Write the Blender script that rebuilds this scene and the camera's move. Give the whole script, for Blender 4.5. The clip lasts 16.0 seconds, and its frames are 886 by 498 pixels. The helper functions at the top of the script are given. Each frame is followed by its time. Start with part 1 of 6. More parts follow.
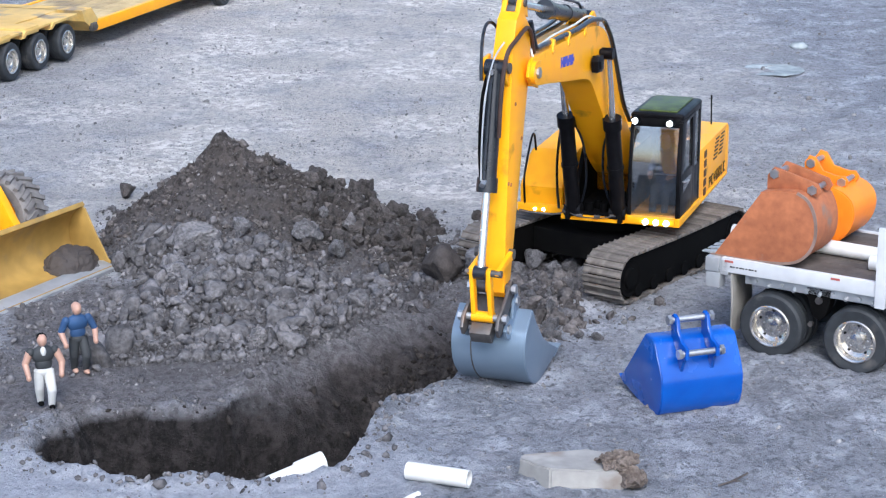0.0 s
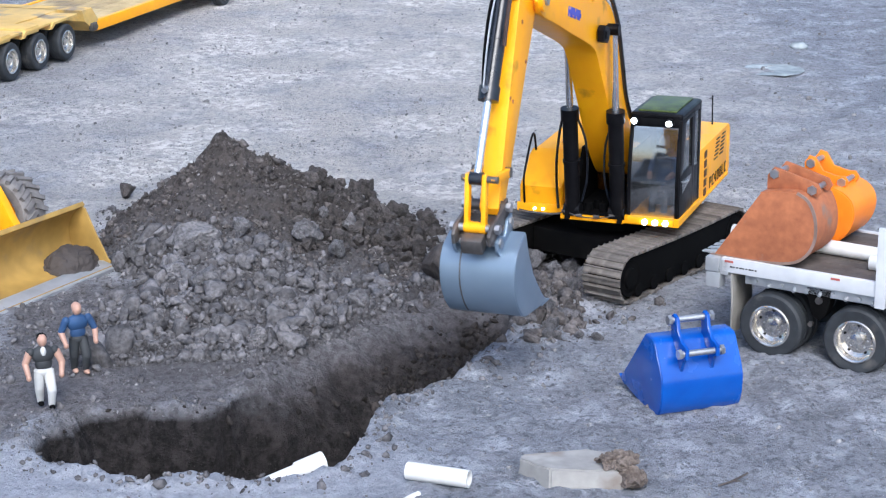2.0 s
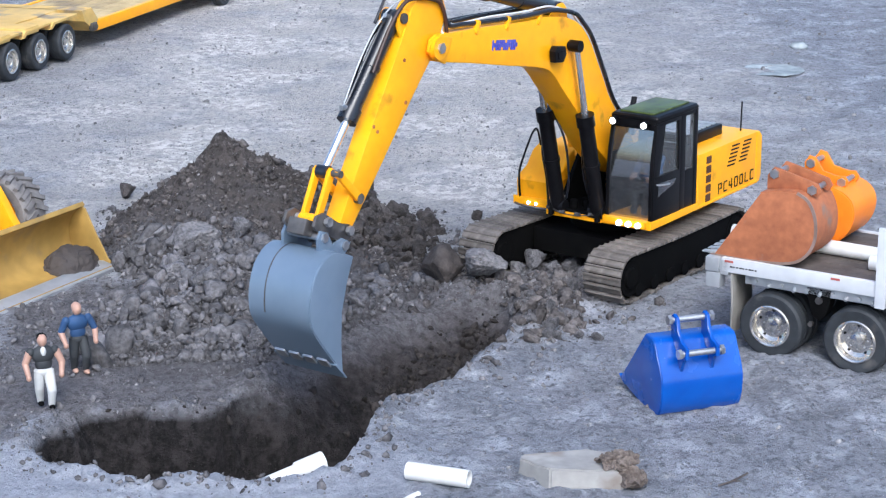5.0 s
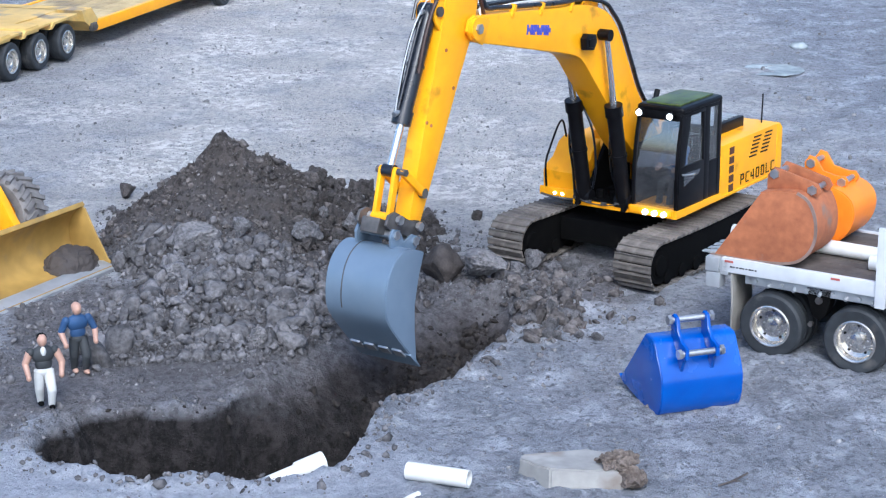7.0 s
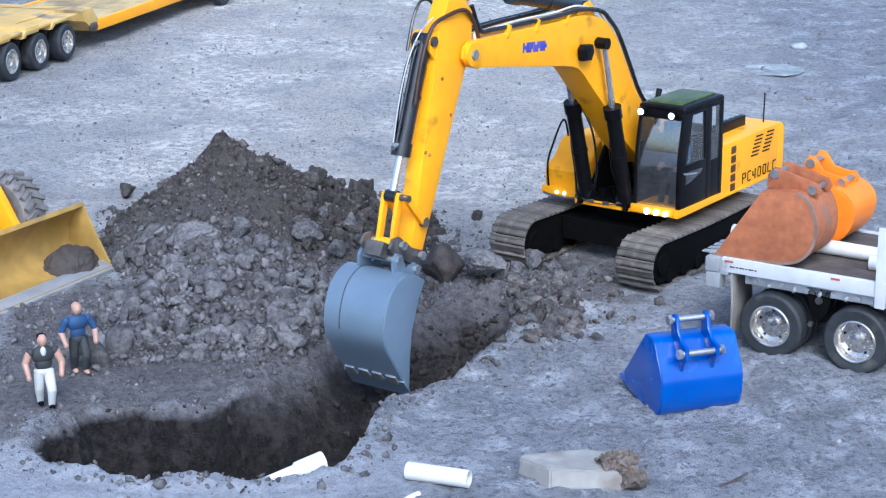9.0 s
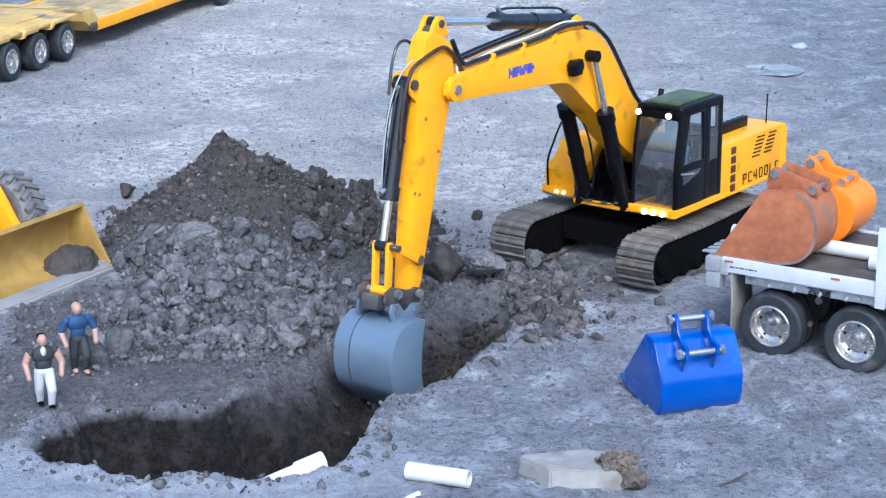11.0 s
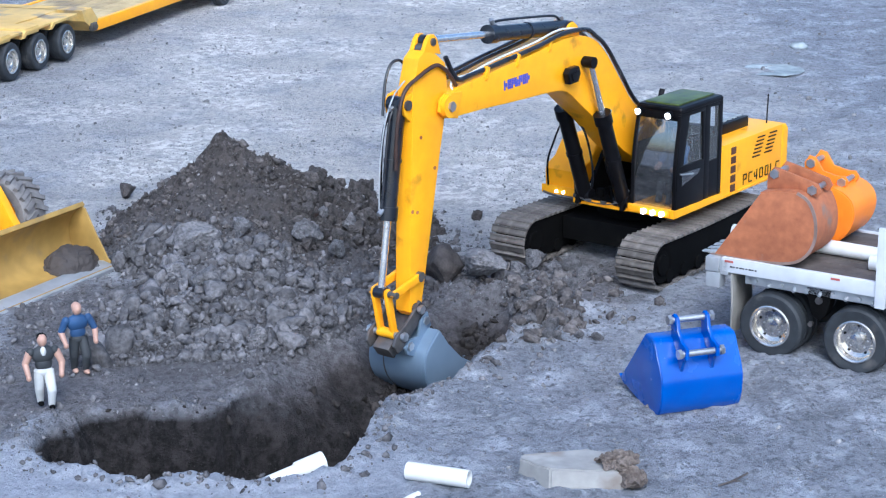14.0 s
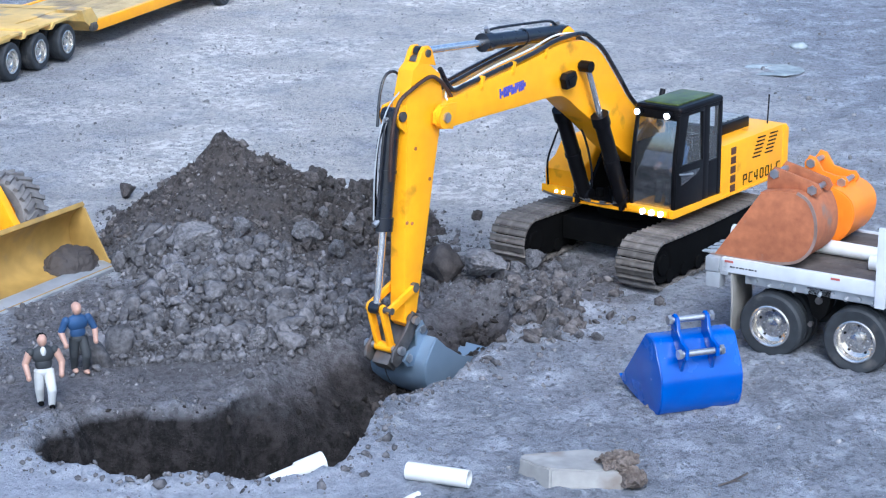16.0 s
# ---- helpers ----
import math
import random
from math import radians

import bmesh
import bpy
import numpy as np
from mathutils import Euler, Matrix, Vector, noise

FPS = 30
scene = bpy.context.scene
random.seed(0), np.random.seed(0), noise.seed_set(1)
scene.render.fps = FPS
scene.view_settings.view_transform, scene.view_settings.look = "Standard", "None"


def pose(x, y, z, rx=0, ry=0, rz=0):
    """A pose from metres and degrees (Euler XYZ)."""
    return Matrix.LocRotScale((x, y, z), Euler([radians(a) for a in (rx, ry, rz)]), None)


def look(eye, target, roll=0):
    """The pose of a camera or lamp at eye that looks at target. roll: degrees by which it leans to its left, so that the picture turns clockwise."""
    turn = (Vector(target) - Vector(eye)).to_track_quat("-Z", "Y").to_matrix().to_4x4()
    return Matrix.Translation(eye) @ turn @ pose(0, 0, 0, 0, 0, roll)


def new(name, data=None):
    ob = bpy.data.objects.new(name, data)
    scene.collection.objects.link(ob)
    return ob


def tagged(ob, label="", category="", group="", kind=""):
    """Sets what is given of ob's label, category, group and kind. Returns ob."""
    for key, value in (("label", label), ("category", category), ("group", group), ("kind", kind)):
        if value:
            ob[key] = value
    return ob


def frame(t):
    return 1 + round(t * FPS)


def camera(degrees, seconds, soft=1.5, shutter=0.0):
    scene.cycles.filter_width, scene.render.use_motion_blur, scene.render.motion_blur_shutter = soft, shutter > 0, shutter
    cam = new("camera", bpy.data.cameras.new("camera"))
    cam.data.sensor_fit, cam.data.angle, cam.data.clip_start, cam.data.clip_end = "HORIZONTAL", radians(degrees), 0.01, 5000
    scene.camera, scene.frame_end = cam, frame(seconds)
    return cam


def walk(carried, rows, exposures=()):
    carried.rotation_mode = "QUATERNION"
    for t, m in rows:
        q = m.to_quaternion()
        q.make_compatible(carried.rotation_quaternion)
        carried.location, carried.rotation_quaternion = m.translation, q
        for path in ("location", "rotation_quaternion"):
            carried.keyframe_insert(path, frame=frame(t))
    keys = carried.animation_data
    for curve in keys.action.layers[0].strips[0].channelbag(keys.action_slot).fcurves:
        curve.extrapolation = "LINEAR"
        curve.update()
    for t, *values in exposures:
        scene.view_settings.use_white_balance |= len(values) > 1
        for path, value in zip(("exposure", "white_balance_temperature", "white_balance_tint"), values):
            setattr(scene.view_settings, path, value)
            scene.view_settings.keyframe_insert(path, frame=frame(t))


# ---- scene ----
# ---------------------------------------------------------------- camera: stands still
cam = camera(26.79, 16.0, soft=1.22, shutter=0.5)
STAND = pose(0, 0, 0.7454, 73.6725, 0, 0) @ pose(0, 0, 0, 0, 0, -0.4497)
walk(cam, [(0.0, STAND), (16.0, STAND)], exposures=[(0.0, 0.96, 5850, 8.5), (3.5, 0.96, 5850, 8.5), (6.5, 0.95, 5640, 7.4), (7.0, 0.95, 5540, 7.0), (7.6, 0.94, 5360, 6.4), (16.0, 0.94, 5300, 6.4)])

# ---------------------------------------------------------------- light: open shade under a pale sky
SUN_ELEVATION, SUN_TURN = 46, 174
world = bpy.data.worlds.new("world")
scene.world = world
world.use_nodes = True
sky = world.node_tree.nodes.new("ShaderNodeTexSky")
sky.sky_type, sky.sun_disc = "NISHITA", False
sky.sun_elevation, sky.sun_rotation = radians(SUN_ELEVATION), radians(SUN_TURN)
sky.air_density, sky.dust_density, sky.ozone_density = 1.0, 3.0, 1.0
world.node_tree.links.new(sky.outputs[0], world.node_tree.nodes["Background"].inputs[0])
world.node_tree.nodes["Background"].inputs[1].default_value = 0.13
sun = new("sun", bpy.data.lights.new("sun", "SUN"))
sun.data.energy, sun.data.angle, sun.data.color = 1.45, radians(32), (1.0, 0.97, 0.93)
a, e = radians(SUN_TURN), radians(SUN_ELEVATION)
sun.matrix_world = look((0, 0, 3), (-math.sin(a) * math.cos(e), -math.cos(a) * math.cos(e), 3 - math.sin(e)))

# ---------------------------------------------------------------- materials


def material(name, low, high, rough=0.6, metal=0.0, grain=60.0, stain=9.0, bump=0.3, depth=0.001, spread=0.12,
             dirt=None, dirt_at=0.6, island=False, each=0.0, coat=0.0, sheen=0.5):
    """A node material: two colours mixed by fine and broad noise, dirt in patches, bump, uneven gloss."""
    m = bpy.data.materials.new(name)
    m.use_nodes = True
    n, l = m.node_tree.nodes, m.node_tree.links
    b = n["Principled BSDF"]
    co = n.new("ShaderNodeTexCoord")

    def noise_node(scale, detail=4):
        t = n.new("ShaderNodeTexNoise")
        t.inputs["Scale"].default_value, t.inputs["Detail"].default_value = scale, detail
        l.new(co.outputs["Object"], t.inputs["Vector"])
        return t

    fine, broad = noise_node(grain, 6), noise_node(stain, 3)
    add = n.new("ShaderNodeMath")
    add.operation = "ADD"
    l.new(fine.outputs["Fac"], add.inputs[0]), l.new(broad.outputs["Fac"], add.inputs[1])
    span = n.new("ShaderNodeMapRange")
    span.inputs["From Min"].default_value, span.inputs["From Max"].default_value = 0.72, 1.28
    l.new(add.outputs[0], span.inputs["Value"])
    mix = n.new("ShaderNodeMix")
    mix.data_type = "RGBA"
    l.new(span.outputs[0], mix.inputs["Factor"])
    mix.inputs[6].default_value, mix.inputs[7].default_value = (*low, 1), (*high, 1)
    out = mix.outputs[2]
    if dirt:
        spots = noise_node(grain * 0.35, 8)
        cut = n.new("ShaderNodeMapRange")
        cut.inputs["From Min"].default_value, cut.inputs["From Max"].default_value = dirt_at, dirt_at + 0.14
        l.new(spots.outputs["Fac"], cut.inputs["Value"])
        mud = n.new("ShaderNodeMix")
        mud.data_type = "RGBA"
        l.new(cut.outputs[0], mud.inputs["Factor"]), l.new(out, mud.inputs[6])
        mud.inputs[7].default_value = (*dirt, 1)
        out = mud.outputs[2]
    if island or each:
        who = n.new("ShaderNodeNewGeometry").outputs["Random Per Island"] if island else n.new("ShaderNodeObjectInfo").outputs["Random"]
        value = n.new("ShaderNodeMapRange")
        size = each or 0.35
        value.inputs["To Min"].default_value, value.inputs["To Max"].default_value = 1 - size, 1 + size
        l.new(who, value.inputs["Value"])
        hue = n.new("ShaderNodeHueSaturation")
        l.new(value.outputs[0], hue.inputs["Value"]), l.new(out, hue.inputs["Color"])
        out = hue.outputs["Color"]
    l.new(out, b.inputs["Base Color"])
    gloss = n.new("ShaderNodeMapRange")
    gloss.inputs["To Min"].default_value, gloss.inputs["To Max"].default_value = max(rough - spread, 0.02), min(rough + spread, 1)
    l.new(fine.outputs["Fac"], gloss.inputs["Value"]), l.new(gloss.outputs[0], b.inputs["Roughness"])
    b.inputs["Metallic"].default_value = metal
    b.inputs["Coat Weight"].default_value, b.inputs["Specular IOR Level"].default_value = coat, sheen
    if bump:
        k = n.new("ShaderNodeBump")
        k.inputs["Strength"].default_value, k.inputs["Distance"].default_value = bump, depth
        l.new(fine.outputs["Fac"], k.inputs["Height"]), l.new(k.outputs[0], b.inputs["Normal"])
    return m


def soil_material(name, dry, damp, layered):
    """Trodden dusty soil with stones in it; where layered, damp subsoil below the dry crust, its colour darkened with
    depth for the trench's shade.
    """
    m = bpy.data.materials.new(name)
    m.use_nodes = True
    n, l = m.node_tree.nodes, m.node_tree.links
    b = n["Principled BSDF"]
    co = n.new("ShaderNodeTexCoord")

    def noise_node(scale, detail, rough=0.55):
        t = n.new("ShaderNodeTexNoise")
        t.inputs["Scale"].default_value, t.inputs["Detail"].default_value, t.inputs["Roughness"].default_value = scale, detail, rough
        l.new(co.outputs["Object"], t.inputs["Vector"])
        return t

    def blend(factor, one, two):
        x = n.new("ShaderNodeMix")
        x.data_type = "RGBA"
        l.new(factor, x.inputs["Factor"])
        for k, c in ((6, one), (7, two)):
            if isinstance(c, tuple):
                x.inputs[k].default_value = (*c, 1)
            else:
                l.new(c, x.inputs[k])
        return x.outputs[2]

    def ramp(value, lo, hi):
        r = n.new("ShaderNodeMapRange")
        r.inputs["From Min"].default_value, r.inputs["From Max"].default_value = lo, hi
        l.new(value, r.inputs["Value"])
        return r.outputs[0]

    broad, middle, fine, crumbs = noise_node(2.6, 5), noise_node(14, 7, 0.65), noise_node(110, 8, 0.7), noise_node(420, 4)
    lumps = noise_node(48, 5, 0.6)
    col = blend(ramp(broad.outputs["Fac"], 0.35, 0.65), tuple(c * 0.8 for c in dry), dry)
    col = blend(ramp(middle.outputs["Fac"], 0.50, 0.64), col, tuple(min(c * 1.5, 1) for c in dry))
    col = blend(ramp(middle.outputs["Fac"], 0.44, 0.34), col, tuple(c * 0.62 for c in dry))
    col = blend(ramp(lumps.outputs["Fac"], 0.43, 0.33), col, tuple(c * 0.66 for c in dry))
    col = blend(ramp(fine.outputs["Fac"], 0.50, 0.66), col, tuple(c * 0.36 for c in dry))
    col = blend(ramp(crumbs.outputs["Fac"], 0.60, 0.75), col, tuple(min(c * 1.7, 1) for c in dry))
    if layered:
        place = n.new("ShaderNodeSeparateXYZ")
        l.new(co.outputs["Object"], place.inputs[0])
        crust = n.new("ShaderNodeMath")
        crust.operation = "MULTIPLY"
        patches = noise_node(5.5, 9, 0.72)
        l.new(ramp(patches.outputs["Fac"], 0.26, 0.52), crust.inputs[0]), l.new(ramp(place.outputs["Y"], 2.1, 3.0), crust.inputs[1])
        fade = n.new("ShaderNodeMath")
        fade.operation = "MULTIPLY"
        l.new(crust.outputs[0], fade.inputs[0]), l.new(ramp(place.outputs["X"], 0.85, 0.25), fade.inputs[1])
        side = n.new("ShaderNodeMath")
        side.operation = "MULTIPLY"
        l.new(fade.outputs[0], side.inputs[0]), l.new(ramp(place.outputs["X"], -1.2, -0.5), side.inputs[1])
        col = blend(side.outputs[0], col, blend(ramp(fine.outputs["Fac"], 0.45, 0.75), (0.48, 0.460, 0.435), tuple(c * 0.75 for c in dry)))
        # dark pits and pale flecks in the crust
        pits, flecks = noise_node(150, 7, 0.75), noise_node(33, 6, 0.7)
        col = blend(ramp(pits.outputs["Fac"], 0.43, 0.33), col, tuple(c * 0.45 for c in dry))
        col = blend(ramp(flecks.outputs["Fac"], 0.60, 0.70), col, (0.45, 0.448, 0.46))
        shards, area = noise_node(42, 9, 0.8), noise_node(3.2, 3)
        bright = n.new("ShaderNodeMath")
        bright.operation = "MULTIPLY"
        l.new(ramp(shards.outputs["Fac"], 0.48, 0.55), bright.inputs[0]), l.new(ramp(area.outputs["Fac"], 0.44, 0.58), bright.inputs[1])
        white = n.new("ShaderNodeMath")
        white.operation = "MULTIPLY"
        l.new(bright.outputs[0], white.inputs[0]), l.new(side.outputs[0], white.inputs[1])
        col = blend(white.outputs[0], col, (0.70, 0.68, 0.66))
        # brown spoil trodden in beside the heap and between trench and tracks
        spoil = blend(ramp(fine.outputs["Fac"], 0.40, 0.66), (0.185, 0.178, 0.190), (0.075, 0.070, 0.072))
        spoil = blend(ramp(crumbs.outputs["Fac"], 0.58, 0.72), spoil, (0.25, 0.24, 0.245))
        dust = blend(ramp(fine.outputs["Fac"], 0.40, 0.70), tuple(min(c * 1.45, 1) for c in dry), tuple(c * 0.9 for c in dry))
        for soil, centre, turn, size in ((dust, (-0.34, 1.72, 0), 4, (0.36, 0.13, 1)), (spoil, (-0.235, 2.130, 0), 39, (0.44, 0.185, 1)), (spoil, (0.11, 2.38, 0), 25, (0.20, 0.15, 1)), (spoil, (-0.405, 2.20, 0), 0, (0.16, 0.27, 1))):
            zone = n.new("ShaderNodeMapping")
            zone.vector_type = "TEXTURE"
            zone.inputs["Location"].default_value, zone.inputs["Scale"].default_value = centre, size
            zone.inputs["Rotation"].default_value = (0, 0, radians(turn))
            l.new(co.outputs["Object"], zone.inputs["Vector"])
            flat = n.new("ShaderNodeVectorMath")
            flat.operation = "MULTIPLY"
            flat.inputs[1].default_value = (1, 1, 0)
            l.new(zone.outputs[0], flat.inputs[0])
            far = n.new("ShaderNodeVectorMath")
            far.operation = "LENGTH"
            l.new(flat.outputs[0], far.inputs[0])
            edge = n.new("ShaderNodeMath")
            edge.operation = "MULTIPLY_ADD"
            edge.inputs[1].default_value = 1.1
            l.new(middle.outputs["Fac"], edge.inputs[0]), l.new(far.outputs["Value"], edge.inputs[2])
            col = blend(ramp(edge.outputs[0], 1.62, 1.28), col, soil)
        # darker with depth: damp subsoil, plus the trench's shade put into the colour
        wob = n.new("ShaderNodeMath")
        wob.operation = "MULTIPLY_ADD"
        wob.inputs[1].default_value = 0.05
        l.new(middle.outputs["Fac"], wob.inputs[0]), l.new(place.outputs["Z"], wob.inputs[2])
        # steep cut faces turn to damp subsoil at once, trench shade painted in
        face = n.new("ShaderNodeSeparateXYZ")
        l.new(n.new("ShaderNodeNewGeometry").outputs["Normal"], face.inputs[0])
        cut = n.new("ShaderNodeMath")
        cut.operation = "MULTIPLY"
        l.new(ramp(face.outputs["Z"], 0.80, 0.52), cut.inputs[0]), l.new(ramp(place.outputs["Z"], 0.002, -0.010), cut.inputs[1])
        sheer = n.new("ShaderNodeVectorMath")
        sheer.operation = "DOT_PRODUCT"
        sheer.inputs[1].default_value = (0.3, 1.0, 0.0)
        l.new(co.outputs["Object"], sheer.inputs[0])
        cut_dark = n.new("ShaderNodeMath")
        cut_dark.operation = "MULTIPLY"
        l.new(cut.outputs[0], cut_dark.inputs[0]), l.new(ramp(sheer.outputs["Value"], 2.03, 1.88), cut_dark.inputs[1])
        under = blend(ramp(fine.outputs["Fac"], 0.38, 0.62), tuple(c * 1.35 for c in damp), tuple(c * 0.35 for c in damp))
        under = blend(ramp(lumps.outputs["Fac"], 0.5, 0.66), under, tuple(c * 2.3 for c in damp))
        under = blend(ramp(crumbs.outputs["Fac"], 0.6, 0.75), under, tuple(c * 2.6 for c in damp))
        half_deep = blend(ramp(fine.outputs["Fac"], 0.38, 0.66), tuple(c * 3.4 for c in damp), tuple(c * 1.5 for c in damp))
        col = blend(ramp(wob.outputs[0], 0.016, -0.012), col, half_deep)
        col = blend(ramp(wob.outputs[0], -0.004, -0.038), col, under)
        col = blend(cut_dark.outputs[0], col, under)
    else:
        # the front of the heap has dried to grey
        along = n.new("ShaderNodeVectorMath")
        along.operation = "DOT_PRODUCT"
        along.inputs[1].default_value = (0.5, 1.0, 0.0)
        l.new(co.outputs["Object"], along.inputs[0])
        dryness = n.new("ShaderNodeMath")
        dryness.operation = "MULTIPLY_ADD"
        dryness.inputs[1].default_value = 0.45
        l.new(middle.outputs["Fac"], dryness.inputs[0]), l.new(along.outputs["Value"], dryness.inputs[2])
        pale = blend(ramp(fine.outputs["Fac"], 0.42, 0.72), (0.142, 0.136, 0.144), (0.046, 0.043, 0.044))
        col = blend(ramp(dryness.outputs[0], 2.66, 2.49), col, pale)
    l.new(col, b.inputs["Base Color"])
    b.inputs["Roughness"].default_value = 0.93
    b.inputs["Specular IOR Level"].default_value = 0.25
    sumup = n.new("ShaderNodeMath")
    sumup.operation = "MULTIPLY_ADD"
    sumup.inputs[1].default_value = 0.6
    l.new(crumbs.outputs["Fac"], sumup.inputs[0]), l.new(fine.outputs["Fac"], sumup.inputs[2])
    coarse = n.new("ShaderNodeMath")
    coarse.operation = "MULTIPLY_ADD"
    coarse.inputs[1].default_value = 0.5
    l.new(lumps.outputs["Fac"], coarse.inputs[0]), l.new(sumup.outputs[0], coarse.inputs[2])
    k = n.new("ShaderNodeBump")
    k.inputs["Strength"].default_value, k.inputs["Distance"].default_value = 1.0, 0.0080
    l.new(coarse.outputs[0], k.inputs["Height"]), l.new(k.outputs[0], b.inputs["Normal"])
    return m


def glowing(name, colour, strength):
    m = bpy.data.materials.new(name)
    m.use_nodes = True
    b = m.node_tree.nodes["Principled BSDF"]
    b.inputs["Base Color"].default_value = (*colour, 1)
    b.inputs["Emission Color"].default_value, b.inputs["Emission Strength"].default_value = (*colour, 1), strength
    return m


def clear(name, tint, rough=0.03):
    m = bpy.data.materials.new(name)
    m.use_nodes = True
    b = m.node_tree.nodes["Principled BSDF"]
    b.inputs["Base Color"].default_value = (*tint, 1)
    b.inputs["Transmission Weight"].default_value, b.inputs["Roughness"].default_value = 1.0, rough
    b.inputs["IOR"].default_value = 1.3
    return m


# second colour: damp subsoil, darkened further for the shade in the trench
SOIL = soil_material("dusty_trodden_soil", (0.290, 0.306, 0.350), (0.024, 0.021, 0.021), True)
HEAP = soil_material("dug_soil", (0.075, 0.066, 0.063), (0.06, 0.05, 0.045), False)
CLOD_GREY = material("dry_soil_clods", (0.098, 0.095, 0.100), (0.232, 0.227, 0.240), 0.95, grain=6, stain=1.6, bump=1.0, depth=0.006, each=0.18, sheen=0.2)
CLOD_DARK = material("damp_soil_clods", (0.050, 0.045, 0.044), (0.128, 0.116, 0.113), 0.92, grain=6, stain=1.6, bump=1.0, depth=0.006, each=0.25, sheen=0.2)
CLOD_SMOOTH = material("smooth_damp_clods", (0.050, 0.043, 0.041), (0.095, 0.084, 0.080), 0.9, grain=9, stain=1.6, bump=0.7, depth=0.003, sheen=0.2)
PILE = material("brown_crumbly_soil", (0.095, 0.075, 0.064), (0.22, 0.185, 0.165), 0.95, grain=260, stain=70, bump=1.0, depth=0.004, sheen=0.2)
RUBBLE_GREY = material("dry_soil_rubble", (0.056, 0.054, 0.057), (0.188, 0.183, 0.194), 0.95, grain=190, stain=40, bump=0.8, depth=0.003, island=True, sheen=0.2)
RUBBLE_DARK = material("damp_soil_rubble", (0.040, 0.035, 0.034), (0.175, 0.160, 0.158), 0.93, grain=190, stain=40, bump=1.0, depth=0.005, island=True, sheen=0.2)
# darkest of the rubble colours, only for the lumps in the trench
RUBBLE_TRENCH = material("trench_soil_rubble", (0.015, 0.013, 0.012), (0.058, 0.050, 0.047), 0.9, grain=190, stain=40, bump=1.0, depth=0.005, island=True, sheen=0.2)
GRIT = material("pale_grit", (0.10, 0.098, 0.102), (0.29, 0.285, 0.292), 0.9, grain=300, stain=40, bump=0.4, depth=0.001, island=True)
YELLOW = material("yellow_machine_paint", (0.96, 0.385, 0.0012), (1.0, 0.455, 0.0015), 0.38, grain=55, stain=12, bump=0.06, depth=0.0006,
                  dirt=(0.26, 0.12, 0.02), dirt_at=0.655, coat=0.08, sheen=0.32)
YELLOW_WORN = material("worn_yellow_paint", (0.30, 0.185, 0.045), (0.46, 0.29, 0.075), 0.6, grain=40, stain=10, bump=0.2, depth=0.0008,
                       dirt=(0.22, 0.16, 0.09), dirt_at=0.56)
YELLOW_PALE = material("pale_yellow_paint", (0.58, 0.36, 0.085), (0.74, 0.50, 0.16), 0.55, grain=40, stain=8, bump=0.1, depth=0.0008,
                       dirt=(0.26, 0.20, 0.13), dirt_at=0.54)
DECK_WOOD = material("worn_ochre_planks", (0.36, 0.26, 0.12), (0.60, 0.46, 0.24), 0.7, grain=30, stain=7, bump=0.2, depth=0.0008,
                     dirt=(0.20, 0.15, 0.10), dirt_at=0.55, each=0.12)
BLACK = material("black_paint", (0.003, 0.003, 0.004), (0.009, 0.009, 0.011), 0.35, grain=70, stain=15, bump=0.08, depth=0.0006,
                 dirt=(0.010, 0.010, 0.010), dirt_at=0.68, sheen=0.14)
SOOT = material("matt_black_steel", (0.002, 0.002, 0.0025), (0.005, 0.005, 0.005), 0.85, grain=70, stain=15, bump=0.25, depth=0.001,
                dirt=(0.014, 0.012, 0.011), dirt_at=0.66, sheen=0.06)
TUBE_BLACK = material("blue_black_cylinder_paint", (0.005, 0.007, 0.011), (0.014, 0.017, 0.026), 0.3, grain=70, stain=15, bump=0.03, depth=0.0004, coat=0.3)
CHROME = material("polished_rod", (0.72, 0.73, 0.75), (0.85, 0.86, 0.88), 0.22, 0.9, grain=120, stain=20, bump=0.02, depth=0.0003)
STEEL = material("bare_steel", (0.34, 0.35, 0.37), (0.55, 0.56, 0.58), 0.4, 0.85, grain=90, stain=30, bump=0.1, depth=0.0006)
SHOE = material("dusty_track_steel", (0.10, 0.088, 0.078), (0.235, 0.21, 0.19), 0.72, 0.3, grain=90, stain=30, bump=0.4, depth=0.001,
                dirt=(0.10, 0.085, 0.075), dirt_at=0.55, each=0.3)
BUCKET_GREY = material("blue_grey_bucket_paint", (0.172, 0.236, 0.318), (0.200, 0.268, 0.356), 0.33, 0.35, grain=45, stain=14, bump=0.0, depth=0.0006,
                       dirt=(0.13, 0.15, 0.18), dirt_at=0.72)
COUPLER = material("scuffed_dark_steel", (0.07, 0.065, 0.065), (0.17, 0.16, 0.155), 0.5, 0.6, grain=80, stain=25, bump=0.2, depth=0.001,
                   dirt=(0.18, 0.13, 0.10), dirt_at=0.58)
BLUE = material("glossy_blue_paint", (0.003, 0.060, 0.34), (0.005, 0.095, 0.46), 0.25, grain=35, stain=14, bump=0.10, depth=0.0012,
                dirt=(0.05, 0.13, 0.34), dirt_at=0.60, coat=0.2)
ORANGE = material("orange_paint", (0.85, 0.20, 0.008), (0.95, 0.27, 0.012), 0.4, grain=50, stain=12, bump=0.06, depth=0.0006, dirt=(0.45, 0.13, 0.03), dirt_at=0.68)
